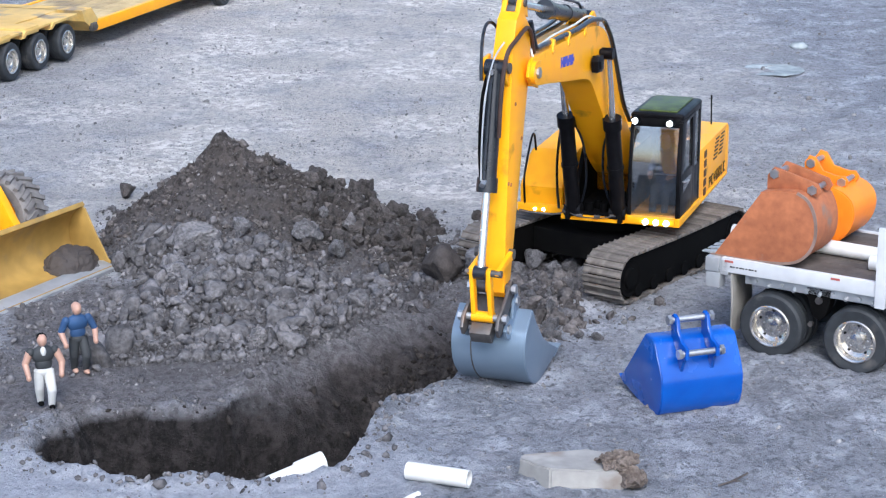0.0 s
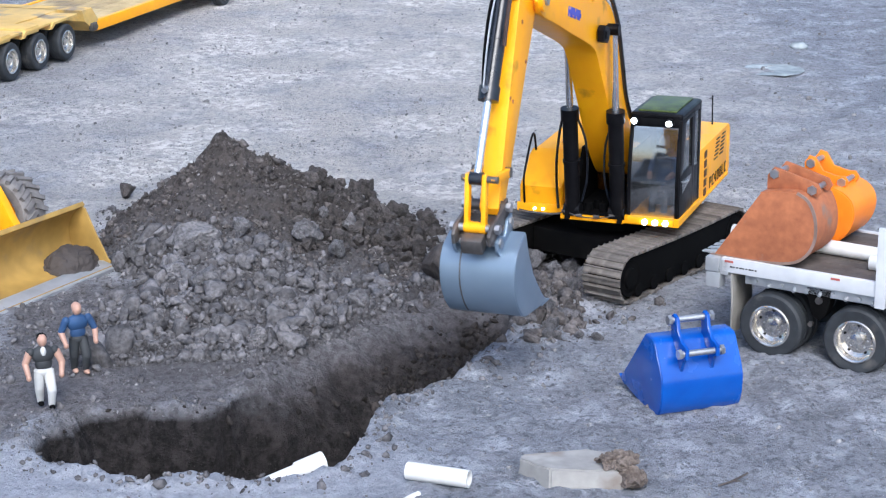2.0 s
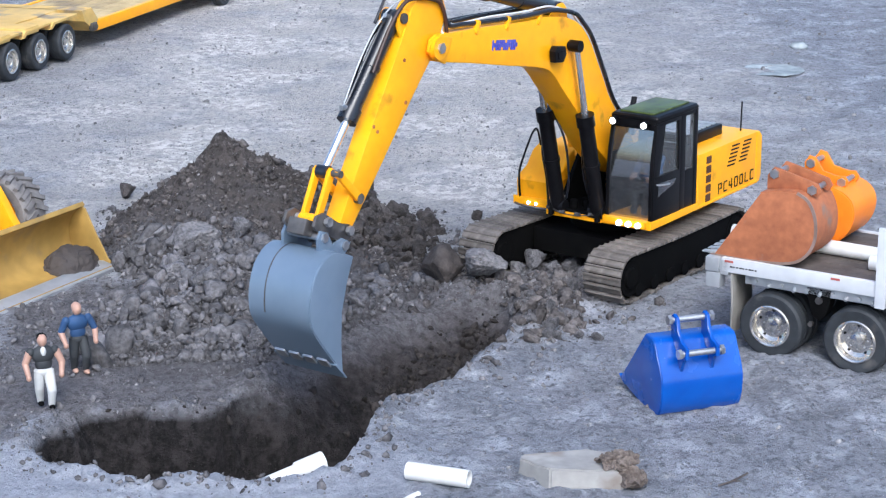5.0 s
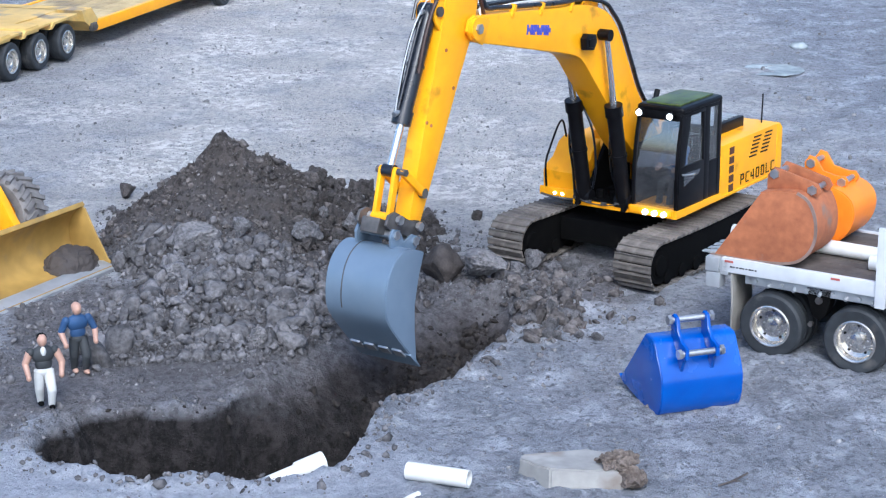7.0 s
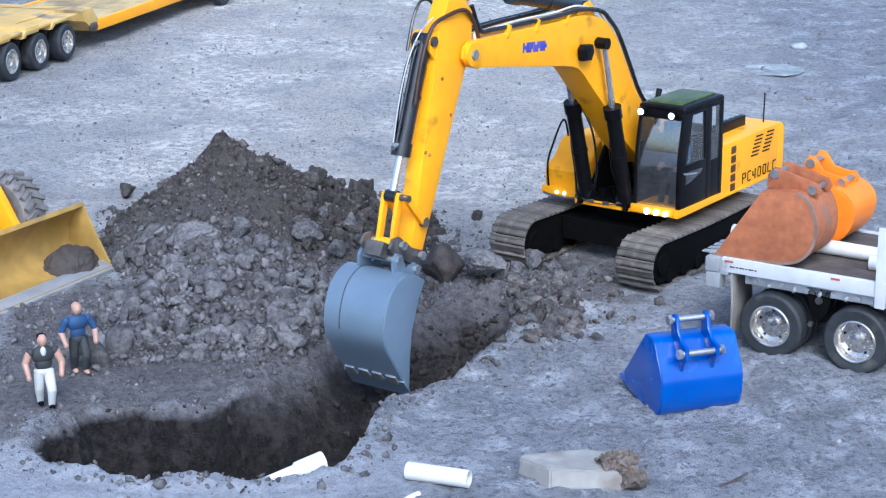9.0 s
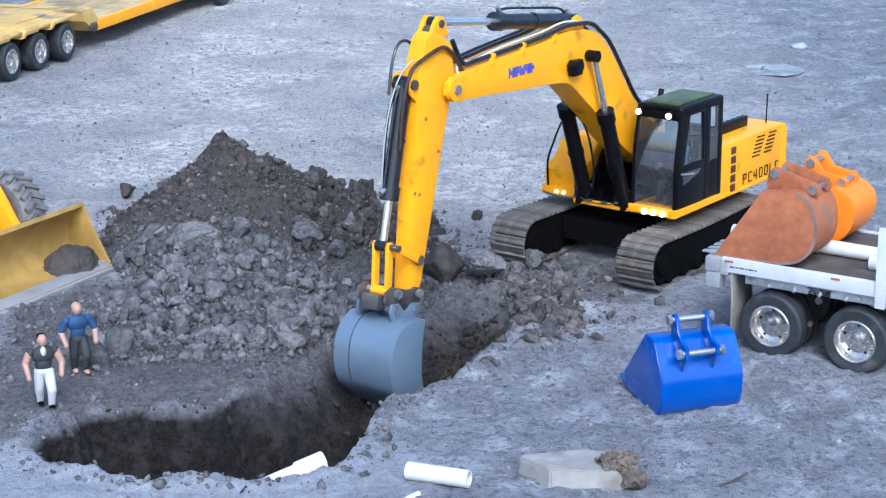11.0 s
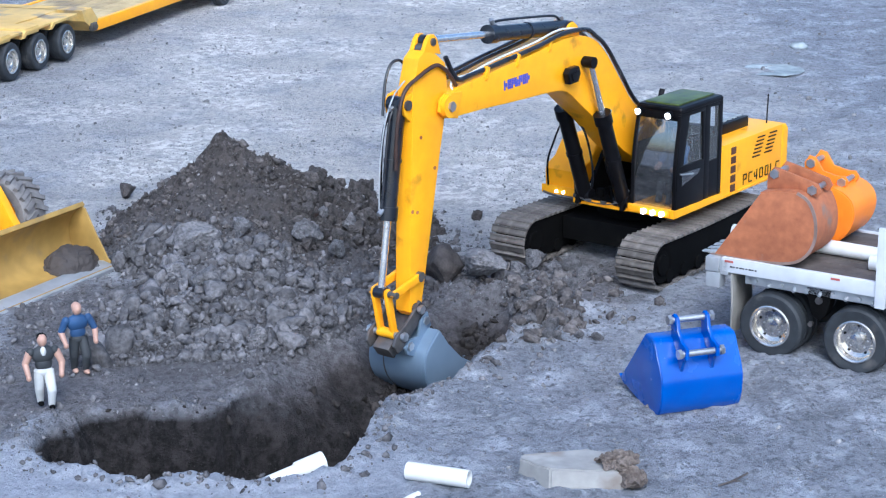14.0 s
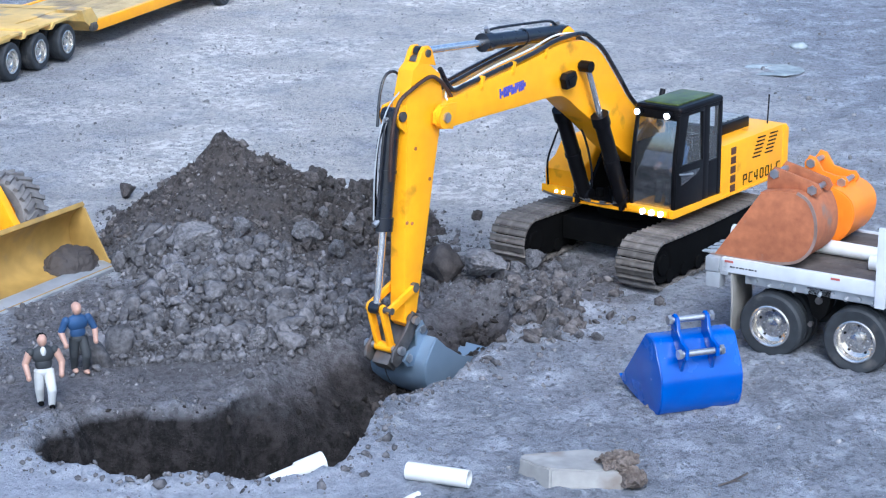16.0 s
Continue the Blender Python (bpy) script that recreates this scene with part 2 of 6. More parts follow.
RUST = material("rusty_orange_steel", (0.30, 0.10, 0.045), (0.49, 0.175, 0.075), 0.72, 0.1, grain=110, stain=12, bump=0.3, depth=0.0008,
                dirt=(0.26, 0.16, 0.12), dirt_at=0.62)
RUST_PALE = material("scraped_brown_steel", (0.17, 0.11, 0.085), (0.33, 0.245, 0.21), 0.6, 0.3, grain=60, stain=18, bump=0.25, depth=0.0008)
WHITE = material("white_trailer_paint", (0.52, 0.54, 0.57), (0.66, 0.68, 0.71), 0.42, grain=45, stain=9, bump=0.05, depth=0.0005, dirt=(0.33, 0.32, 0.31), dirt_at=0.63)
GALVANISED = material("grey_galvanised_steel", (0.38, 0.40, 0.42), (0.52, 0.54, 0.57), 0.5, 0.5, grain=60, stain=14, bump=0.1, depth=0.0006)
PLASTIC = material("white_plastic_pipe", (0.62, 0.62, 0.61), (0.72, 0.72, 0.71), 0.35, grain=30, stain=12, bump=0.02, depth=0.0004, dirt=(0.5, 0.47, 0.43), dirt_at=0.68)
PLANK = material("dark_deck_wood", (0.055, 0.045, 0.04), (0.13, 0.11, 0.10), 0.75, grain=60, stain=20, bump=0.4, depth=0.001, each=0.15)
TYRE_DUSTY = material("clay_dusted_rubber", (0.11, 0.105, 0.105), (0.25, 0.24, 0.24), 0.85, grain=80, stain=15, bump=0.2, depth=0.0006)
TYRE = material("dusty_black_rubber", (0.012, 0.015, 0.019), (0.036, 0.041, 0.048), 0.7, grain=80, stain=15, bump=0.2, depth=0.0006, dirt=(0.10, 0.095, 0.09), dirt_at=0.6)
RIM = material("bright_wheel_rim", (0.50, 0.48, 0.45), (0.74, 0.72, 0.69), 0.2, 0.9, grain=70, stain=25, bump=0.05, depth=0.0004, dirt=(0.35, 0.32, 0.29), dirt_at=0.62)
FLAP = material("scuffed_grey_flap", (0.20, 0.19, 0.175), (0.36, 0.345, 0.32), 0.6, grain=40, stain=15, bump=0.2, depth=0.0006)
STONE = material("pale_stone", (0.23, 0.225, 0.22), (0.37, 0.362, 0.35), 0.85, grain=60, stain=12, bump=0.4, depth=0.002, dirt=(0.20, 0.17, 0.15), dirt_at=0.6)
HOSE_BROWN = material("brown_rubber_hose", (0.030, 0.014, 0.010), (0.075, 0.036, 0.026), 0.5, grain=60, stain=20, bump=0.1)
MOSSY = material("green_tinted_roof", (0.018, 0.03, 0.008), (0.11, 0.15, 0.045), 0.4, grain=90, stain=30, bump=0.2, depth=0.0008, sheen=0.3)
BROWN = material("brown_vent_paint", (0.06, 0.02, 0.012), (0.11, 0.04, 0.022), 0.6, grain=60, stain=12, bump=0.05)
RED = material("red_paint", (0.35, 0.07, 0.06), (0.45, 0.12, 0.1), 0.5, grain=60, stain=12, bump=0.05)
MARK_BLUE = material("blue_marking", (0.05, 0.06, 0.42), (0.09, 0.11, 0.5), 0.5, grain=80, stain=20, bump=0.0)
SKIN = material("figurine_skin_plastic", (0.42, 0.25, 0.19), (0.5, 0.31, 0.24), 0.5, grain=90, stain=30, bump=0.0)
CLOTH_BLUE = material("figurine_blue_shirt", (0.016, 0.05, 0.13), (0.024, 0.075, 0.19), 0.7, grain=90, stain=30, bump=0.1)
CLOTH_DARK = material("figurine_dark_cloth", (0.015, 0.018, 0.022), (0.05, 0.055, 0.06), 0.7, grain=60, stain=30, bump=0.1)
CLOTH_WHITE = material("figurine_pale_trousers", (0.45, 0.46, 0.46), (0.6, 0.61, 0.61), 0.7, grain=90, stain=30, bump=0.1)
SHEET = material("pale_blue_scrap", (0.15, 0.175, 0.185), (0.36, 0.40, 0.42), 0.7, grain=40, stain=12, bump=0.1)
LENS = glowing("lit_lamp_lens", (1.0, 0.97, 0.95), 5.0)
GLASS = clear("cab_glass", (0.80, 0.83, 0.84))
GLASS.node_tree.nodes["Principled BSDF"].inputs["Transmission Weight"].default_value = 0.965
SCREEN = clear("dusty_windscreen", (0.42, 0.44, 0.46), 0.04)
SCREEN.node_tree.nodes["Principled BSDF"].inputs["Transmission Weight"].default_value = 0.965
SCREEN.node_tree.nodes["Principled BSDF"].inputs["Coat Weight"].default_value = 1.0
SCREEN.node_tree.nodes["Principled BSDF"].inputs["IOR"].default_value = 2.5

# ---------------------------------------------------------------- mesh helpers


def finish(name, bm, mats, smooth=None):
    me = bpy.data.meshes.new(name)
    bmesh.ops.recalc_face_normals(bm, faces=bm.faces[:])
    bm.to_mesh(me)
    bm.free()
    for m in (mats if isinstance(mats, (list, tuple)) else [mats]):
        me.materials.append(m)
    if smooth:
        me.shade_smooth()
        me.set_sharp_from_angle(angle=radians(smooth))
    return me


def part(name, bm, mats, parent, label="", smooth=35):
    ob = new(name, finish(name, bm, mats, smooth))
    ob.parent = parent
    return tagged(ob, label)


def thing(name, m, label, category, group="", kind=""):
    ob = new(name)
    ob.empty_display_size = 0.02
    ob.matrix_world = m
    return tagged(ob, label, category, group, kind)


def single(name, bm, mats, m, label, category, group="", kind="", smooth=35):
    ob = new(name, finish(name, bm, mats, smooth))
    ob.matrix_world = m
    return tagged(ob, label, category, group, kind)


def box(bm, x0, x1, y0, y1, z0, z1, bevel=0.0015, slot=0, m=None, segments=2):
    made = bmesh.ops.create_cube(bm, size=1.0, matrix=(m or Matrix()) @ Matrix.LocRotScale(
        ((x0 + x1) / 2, (y0 + y1) / 2, (z0 + z1) / 2), None, (x1 - x0, y1 - y0, z1 - z0)))
    vs = made["verts"]
    for f in {f for v in vs for f in v.link_faces}:
        f.material_index = slot
    if bevel:
        bmesh.ops.bevel(bm, geom=list({e for v in vs for e in v.link_edges}), offset=bevel, segments=segments, affect="EDGES", profile=0.6)


def prism(bm, outline, y0, y1, bevel=0.0012, slot=0, m=None, segments=2):
    """A plate: an outline in x and z, thick from y0 to y1."""
    m = m or Matrix()
    near = [bm.verts.new(m @ Vector((x, y0, z))) for x, z in outline]
    far = [bm.verts.new(m @ Vector((x, y1, z))) for x, z in outline]
    fs = [bm.faces.new(near), bm.faces.new(far[::-1])]
    k = len(outline)
    for i in range(k):
        j = (i + 1) % k
        fs.append(bm.faces.new((near[i], far[i], far[j], near[j])))
    for f in fs:
        f.material_index = slot
    bmesh.ops.recalc_face_normals(bm, faces=fs)
    if bevel:
        rim = [e for f in fs[:2] for e in f.edges]
        bmesh.ops.bevel(bm, geom=list(set(rim)), offset=bevel, segments=segments, affect="EDGES", profile=0.6)


def rod(bm, p, q, r, r2=None, sides=16, slot=0, caps=True):
    p, q = Vector(p), Vector(q)
    d = q - p
    made = bmesh.ops.create_cone(bm, cap_ends=caps, segments=sides, radius1=r, radius2=r if r2 is None else r2, depth=d.length,
                                 matrix=Matrix.Translation((p + q) / 2) @ d.to_track_quat("Z", "Y").to_matrix().to_4x4())
    for f in {f for v in made["verts"] for f in v.link_faces}:
        f.material_index = slot


def hose(bm, points, r, sides=8, slot=0, steps=6):
    """A round tube along a smooth line through the points."""
    pts = [Vector(p) for p in points]
    line = []
    for i in range(len(pts) - 1):
        a0, b0, c0, d0 = pts[max(i - 1, 0)], pts[i], pts[i + 1], pts[min(i + 2, len(pts) - 1)]
        for s in range(steps):
            t = s / steps
            line.append(0.5 * ((2 * b0) + (c0 - a0) * t + (2 * a0 - 5 * b0 + 4 * c0 - d0) * t * t + (3 * b0 - a0 - 3 * c0 + d0) * t ** 3))
    line.append(pts[-1])
    rings = []
    for i, p in enumerate(line):
        d = (line[min(i + 1, len(line) - 1)] - line[max(i - 1, 0)]).normalized()
        s = d.cross(Vector((0.13, 0.31, 0.94))).normalized()
        u = s.cross(d)
        rings.append([bm.verts.new(p + r * (math.cos(k * math.tau / sides) * s + math.sin(k * math.tau / sides) * u)) for k in range(sides)])
    for i in range(len(rings) - 1):
        for k in range(sides):
            f = bm.faces.new((rings[i][k], rings[i][(k + 1) % sides], rings[i + 1][(k + 1) % sides], rings[i + 1][k]))
            f.material_index = slot
    bm.faces.new(rings[0]).material_index = slot
    bm.faces.new(rings[-1][::-1]).material_index = slot


def lathe(bm, outline, centre, sides=40, slot=0, ring=False):
    """A round body about an axis along y: outline is radius and y."""
    rings = []
    for r, y in outline:
        rings.append([bm.verts.new((centre[0] + r * math.cos(k * math.tau / sides), centre[1] + y, centre[2] + r * math.sin(k * math.tau / sides))) for k in range(sides)])
    for i in range(len(rings) - (0 if ring else 1)):
        j = (i + 1) % len(rings)
        for k in range(sides):
            f = bm.faces.new((rings[i][k], rings[i][(k + 1) % sides], rings[j][(k + 1) % sides], rings[j][k]))
            f.material_index = slot
    if not ring:
        bm.faces.new(rings[0]).material_index = slot
        bm.faces.new(rings[-1][::-1]).material_index = slot


def ball(bm, p, size, slot=0, sub=2):
    made = bmesh.ops.create_icosphere(bm, subdivisions=sub, radius=1.0, matrix=Matrix.LocRotScale(p, None, size))
    for f in {f for v in made["verts"] for f in v.link_faces}:
        f.material_index = slot


def grow(points, d):
    """The line of points moved d to its right hand side."""
    out = []
    for i, p in enumerate(points):
        a0, b0 = Vector(points[max(i - 1, 0)]), Vector(points[min(i + 1, len(points) - 1)])
        t = (b0 - a0).normalized()
        out.append((p[0] + t.y * d, p[1] - t.x * d))
    return out


def rounded(points, steps=4):
    """A smooth line through points in a plane."""
    pts = [Vector(p) for p in points]
    line = []
    for i in range(len(pts) - 1):
        a0, b0, c0, d0 = pts[max(i - 1, 0)], pts[i], pts[i + 1], pts[min(i + 2, len(pts) - 1)]
        for s in range(steps):
            t = s / steps
            v = 0.5 * ((2 * b0) + (c0 - a0) * t + (2 * a0 - 5 * b0 + 4 * c0 - d0) * t * t + (3 * b0 - a0 - 3 * c0 + d0) * t ** 3)
            line.append((v.x, v.y))
    line.append(tuple(pts[-1]))
    return line


def wrapper(bm, line, y0, y1, thick, slot=0):
    """The bent back of a bucket: a sheet along the line, with thickness."""
    inner = grow(line, thick)
    cols = []
    for (x, z), (u, w) in zip(line, inner):
        cols.append([bm.verts.new(v) for v in ((x, y0, z), (x, y1, z), (u, y1, w), (u, y0, w))])
    for i in range(len(cols) - 1):
        for k in range(4):
            bm.faces.new((cols[i][k], cols[i][(k + 1) % 4], cols[i + 1][(k + 1) % 4], cols[i + 1][k])).material_index = slot
    bm.faces.new(cols[0]).material_index = slot
    bm.faces.new(cols[-1][::-1]).material_index = slot


# ---------------------------------------------------------------- lie of the ground


def vnoise(x, y, size, seed):
    """Smooth value noise, from -1 to 1, with lumps of the given size."""
    table = np.random.RandomState(seed).uniform(-1, 1, (256, 256))
    u, v = x / size, y / size
    i, j = np.floor(u).astype(int), np.floor(v).astype(int)
    s, t = u - i, v - j
    s, t = s * s * (3 - 2 * s), t * t * (3 - 2 * t)
    i, j, i2, j2 = i & 255, j & 255, (i + 1) & 255, (j + 1) & 255
    return (table[i, j] * (1 - s) + table[i2, j] * s) * (1 - t) + (table[i, j2] * (1 - s) + table[i2, j2] * s) * t


def fractal(x, y, size, seed, octaves=4, gain=0.5):
    total, amp = 0, 1.0
    for k in range(octaves):
        c, s = math.cos(0.7 * k), math.sin(0.7 * k)
        total = total + amp * vnoise(x * c - y * s, x * s + y * c, size / 2 ** k, seed + k)
        amp *= gain
    return total


TRENCH = [(-0.428, 1.818), (-0.385, 1.757), (-0.316, 1.726), (-0.202, 1.722), (-0.124, 1.746), (-0.092, 1.797), (-0.083, 1.876),
          (-0.061, 1.961), (-0.017, 2.019), (0.036, 2.071), (0.066, 2.173), (0.095, 2.23), (0.072, 2.33), (0.03, 2.31), (-0.02, 2.25), (-0.055, 2.205),
          (-0.108, 2.125), (-0.155, 2.045), (-0.205, 1.985), (-0.245, 1.942), (-0.275, 1.912), (-0.33, 1.918), (-0.385, 1.905), (-0.415, 1.87)]


def inside_trench(x, y, sides=False):
    """Distance to the trench's rim: positive inside. With sides, also how far over to the heap's side a place lies."""
    near, far, odd = np.full(x.shape, 9.0), np.full(x.shape, 9.0), np.zeros(x.shape, bool)
    for i, ((ax, ay), (bx, by)) in enumerate(zip(TRENCH, TRENCH[1:] + TRENCH[:1])):
        dx, dy = bx - ax, by - ay
        k = np.clip(((x - ax) * dx + (y - ay) * dy) / (dx * dx + dy * dy), 0, 1)
        d = np.hypot(x - ax - k * dx, y - ay - k * dy)
        if i < 11:
            near = np.minimum(near, d)
        else:
            far = np.minimum(far, d)
        cross = ((ay > y) != (by > y)) & (x < dx * (y - ay) / (dy if dy else 1e-9) + ax)
        odd ^= cross
    best = np.minimum(near, far)
    best = np.where(odd, best, -best)
    return (best, smooth(near - far, -0.04, 0.04)) if sides else best


def smooth(v, lo, hi):
    k = np.clip((v - lo) / (hi - lo), 0, 1)
    return k * k * (3 - 2 * k)


def ground_height(x, y):
    z = 0.006 * fractal(x, y, 0.5, 11, 3) + 0.0036 * fractal(x, y, 0.07, 21, 4, 0.62) + 0.0016 * np.abs(fractal(x, y, 0.03, 25, 2, 0.6))
    near = smooth(-np.hypot((x - 0.05) / 0.9, (y - 2.3) / 1.2), -1.2, -0.7)
    z = z + near * 0.0016 * fractal(x, y, 0.016, 31, 3, 0.75)
    d, over = inside_trench(x, y, True)
    d = d + 0.010 * fractal(x, y, 0.06, 41, 4, 0.6)
    over = over * smooth(y + 0.3 * x, 1.88, 2.10)
    deep = 0.118 - 0.075 * smooth(x * 0.6 + y, 1.98, 2.26)
    cut = 1 - smooth(y + 0.3 * x, 1.86, 1.99)
    wall = smooth(d, -0.008 - 0.062 * over + 0.004 * cut, 0.045 + 0.045 * over - 0.024 * cut)
    z = z - deep * wall * (1 + 0.12 * fractal(x, y, 0.05, 51, 3)) + wall * (0.009 * fractal(x, y, 0.034, 61, 4, 0.65) + 0.007 * np.abs(vnoise(x, y, 0.013, 67)))
    rim = np.exp(-((d + 0.018) / 0.016) ** 2)
    z = z + rim * (0.004 + 0.0045 * fractal(x, y, 0.03, 71, 3, 0.6))
    churn = np.exp(-(((x - 0.1) / 0.1) ** 2 + ((y - 2.32) / 0.11) ** 2)) * smooth(-d, 0.0, 0.02)
    return z + churn * (0.012 + 0.010 * fractal(x, y, 0.035, 81, 3, 0.6))


SPREAD = [(-0.38, 2.13), (-0.27, 2.09), (-0.18, 2.13), (-0.09, 2.24), (-0.04, 2.31)]


def heap_height(x, y):
    """The heap of dug soil, above the level ground."""
    wob = 1 + 0.10 * fractal(x, y, 0.16, 91, 3)
    r1 = np.hypot((x + 0.316) * np.where(x < -0.316, 1.12, 0.84), (y - 2.62) * 0.9)
    z = 0.150 - 0.61 * r1 * wob - 0.020 * (1 - np.exp(-(r1 / 0.03) ** 1.5))
    z = np.maximum(z, 0.118 - 0.66 * np.hypot((x + 0.255) * 1.0, (y - 2.625)) * wob)
    z = np.maximum(z, 0.062 - 0.52 * np.hypot((x + 0.225) * 0.95, (y - 2.52)) * wob)
    z = np.maximum(z, 0.060 - 0.36 * np.hypot((x + 0.275) * np.where(x < -0.275, 1.25, 1.0), y - 2.36) * wob)
    z = np.maximum(z, 0.030 - 0.22 * np.hypot((x + 0.14) * 1.0, (y - 2.42)) * wob)
    z = np.maximum(z, 0.034 - 0.22 * np.hypot((x + 0.30) * 1.0, (y - 2.21) * 0.9) * wob)
    d = np.full(np.shape(x), 9.0)
    for (ax, ay), (bx, by) in zip(SPREAD, SPREAD[1:]):
        dx, dy = bx - ax, by - ay
        k = np.clip(((x - ax) * dx + (y - ay) * dy) / (dx * dx + dy * dy), 0, 1)
        d = np.minimum(d, np.hypot(x - ax - k * dx, y - ay - k * dy))
    z = np.maximum(z, 0.016 - 0.17 * d * wob)
    body = smooth(z, -0.004, 0.03)
    z = z + body * (0.008 * fractal(x, y, 0.06, 101, 3, 0.6) + 0.0055 * fractal(x, y, 0.018, 111, 3, 0.7) + 0.006 * np.abs(vnoise(x, y, 0.011, 117)) + 0.004 * np.abs(vnoise(x, y, 0.0065, 118)))
    d = inside_trench(x, y)
    return np.where(d > -0.012, -1.0, z - 0.10 * smooth(d, -0.065, 0.0))


def sheet(name, xs, ys, z, keep=None):
    nx, ny = len(xs), len(ys)
    co = np.empty((ny, nx, 3))
    co[..., 0], co[..., 1], co[..., 2] = xs[None, :], ys[:, None], z
    i = (np.arange(ny - 1)[:, None] * nx + np.arange(nx - 1)[None, :])
    if keep is not None:
        used = keep[:-1, :-1] | keep[1:, :-1] | keep[:-1, 1:] | keep[1:, 1:]
        i = i[used]
    i = i.ravel()
    quads = np.stack((i, i + 1, i + 1 + nx, i + nx), 1)
    flat = co.reshape(-1, 3)
    if keep is not None:
        ids, quads = np.unique(quads, return_inverse=True)
        flat, quads = flat[ids], quads.reshape(-1, 4)
    me = bpy.data.meshes.new(name)
    me.vertices.add(len(flat)), me.loops.add(quads.size), me.polygons.add(len(quads))
    me.vertices.foreach_set("co", flat.ravel())
    me.loops.foreach_set("vertex_index", quads.ravel().astype(np.int32))
    me.polygons.foreach_set("loop_start", np.arange(0, quads.size, 4, dtype=np.int32))
    me.update(calc_edges=True)
    me.shade_smooth()
    return me


def spread_out(lo, hi, step, reach):
    out, s = [], step
    while hi < reach:
        s *= 1.35
        hi += s
        out.append(hi)
    return out


gx = np.arange(-0.72, 0.80, 0.0036)
gx = np.concatenate((-np.array(spread_out(0, 0.72, 0.006, 90))[::-1], gx, spread_out(0, 0.80, 0.006, 90)))
gy = np.concatenate((np.arange(1.42, 2.75, 0.0036), np.arange(2.75, 5.0, 0.0085)))
gy = np.concatenate((1.42 - (np.array(spread_out(0, 1.42, 0.006, 90))[::-1] - 1.42), gy, spread_out(0, 5.0, 0.02, 120)))
GX, GY = np.meshgrid(gx, gy)
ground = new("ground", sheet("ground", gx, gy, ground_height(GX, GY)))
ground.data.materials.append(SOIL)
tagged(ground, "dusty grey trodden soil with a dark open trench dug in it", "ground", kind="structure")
hx, hy = np.arange(-0.60, 0.16, 0.0028), np.arange(1.98, 3.0, 0.0028)
HX, HY = np.meshgrid(hx, hy)
HZ = heap_height(HX, HY)
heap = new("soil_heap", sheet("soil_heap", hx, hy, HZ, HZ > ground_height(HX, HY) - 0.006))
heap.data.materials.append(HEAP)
tagged(heap, "heap of freshly dug dark brown soil beside the trench", "soil heap", kind="stuff")


def surface(x, y):
    x, y = np.atleast_1d(np.asarray(x, float)), np.atleast_1d(np.asarray(y, float))
    return np.maximum(ground_height(x, y), heap_height(x, y))


def level(x, y):
    return float(surface(x, y)[0])


# ---------------------------------------------------------------- buckets


def bucket_parts(parent, line, half, thick, paint, pins, ear_line, lip_paint=None, ear_paint=None, centre=0.0, ear_at=0.018, pin_out=0.006, edge=0.012, steps=4, shift=0.0):
    """The parts of a digging bucket: its back sheet, sides, cutting edge, ears and pins."""
    curve = rounded(line, steps)
    bm = bmesh.new()
    wrapper(bm, curve, centre - half, centre + half, thick)
    part("back_sheet", bm, paint, parent, smooth=40 if steps > 1 else 22)
    for s in (-1, 1):
        bm = bmesh.new()
        prism(bm, grow(curve, thick * 0.6), centre + s * half - thick * 0.5, centre + s * half + thick * 0.5, 0.0006)
        part("side_plate", bm, paint, parent)
    a0, b0 = Vector(curve[-2]), Vector(curve[-1])
    d = (b0 - a0).normalized()
    nrm = Vector((d.y, -d.x)) * thick
    bm = bmesh.new()
    p, q = b0 - d * edge, b0 + d * edge * 0.5
    prism(bm, [tuple(p - nrm * 0.5), tuple(q - nrm * 0.1), tuple(q + nrm * 0.2), tuple(p + nrm * 1.5)], centre - half - 0.001, centre + half + 0.001, 0.0004)
    part("cutting_edge", bm, lip_paint or paint, parent, "worn bare steel cutting edge")
    for s in (-1, 1):
        bm = bmesh.new()
        prism(bm, ear_line, centre + shift + s * ear_at - 0.002, centre + shift + s * ear_at + 0.002, 0.0006)
        part("ear", bm, ear_paint or paint, parent)
    for x, z in pins:
        bm = bmesh.new()
        rod(bm, (x, centre + shift - ear_at - pin_out, z), (x, centre + shift + ear_at + pin_out, z), 0.0035)
        pin = part("pin", bm, STEEL, parent, "bare steel bucket pin")
        for s in (-1, 1):
            bm = bmesh.new()
            y = centre + shift + s * (ear_at + pin_out)
            rod(bm, (x, y - 0.002, z), (x, y + 0.002, z), 0.0058, sides=6)
            ob = part("nut", bm, STEEL, pin)


# ---------------------------------------------------------------- the excavator: its joints over time
# pins, in metres: the boom's foot on the deck, then along boom and arm
FOOT, BOOM_LONG, ARM_LONG = (0.0050, 0.1478), 0.5023, 0.2440
COUPLER_LONG, LEVER_LONG, LINK_LONG = 0.0408, 0.0505, 0.054
BOOM_CYL_BASE, BOOM_CYL_TOP = (0.098, 0.094), (0.2177, 0.0921)
ARM_CYL_BASE, ARM_CYL_TOP = (0.2445, 0.1308), (-0.0719, 0.0298)
BUCKET_CYL_BASE, LEVER_PIN = (0.004, 0.060), (0.2053, 0.0022)
TIMES = [0, 0.5, 1, 1.5, 2, 2.5, 3, 3.5, 4, 4.2, 6.3, 6.5, 7, 7.5, 8, 8.5, 9, 9.2, 11.3, 11.5, 12, 12.5, 13, 13.5, 14, 14.5, 15, 15.5, 16]
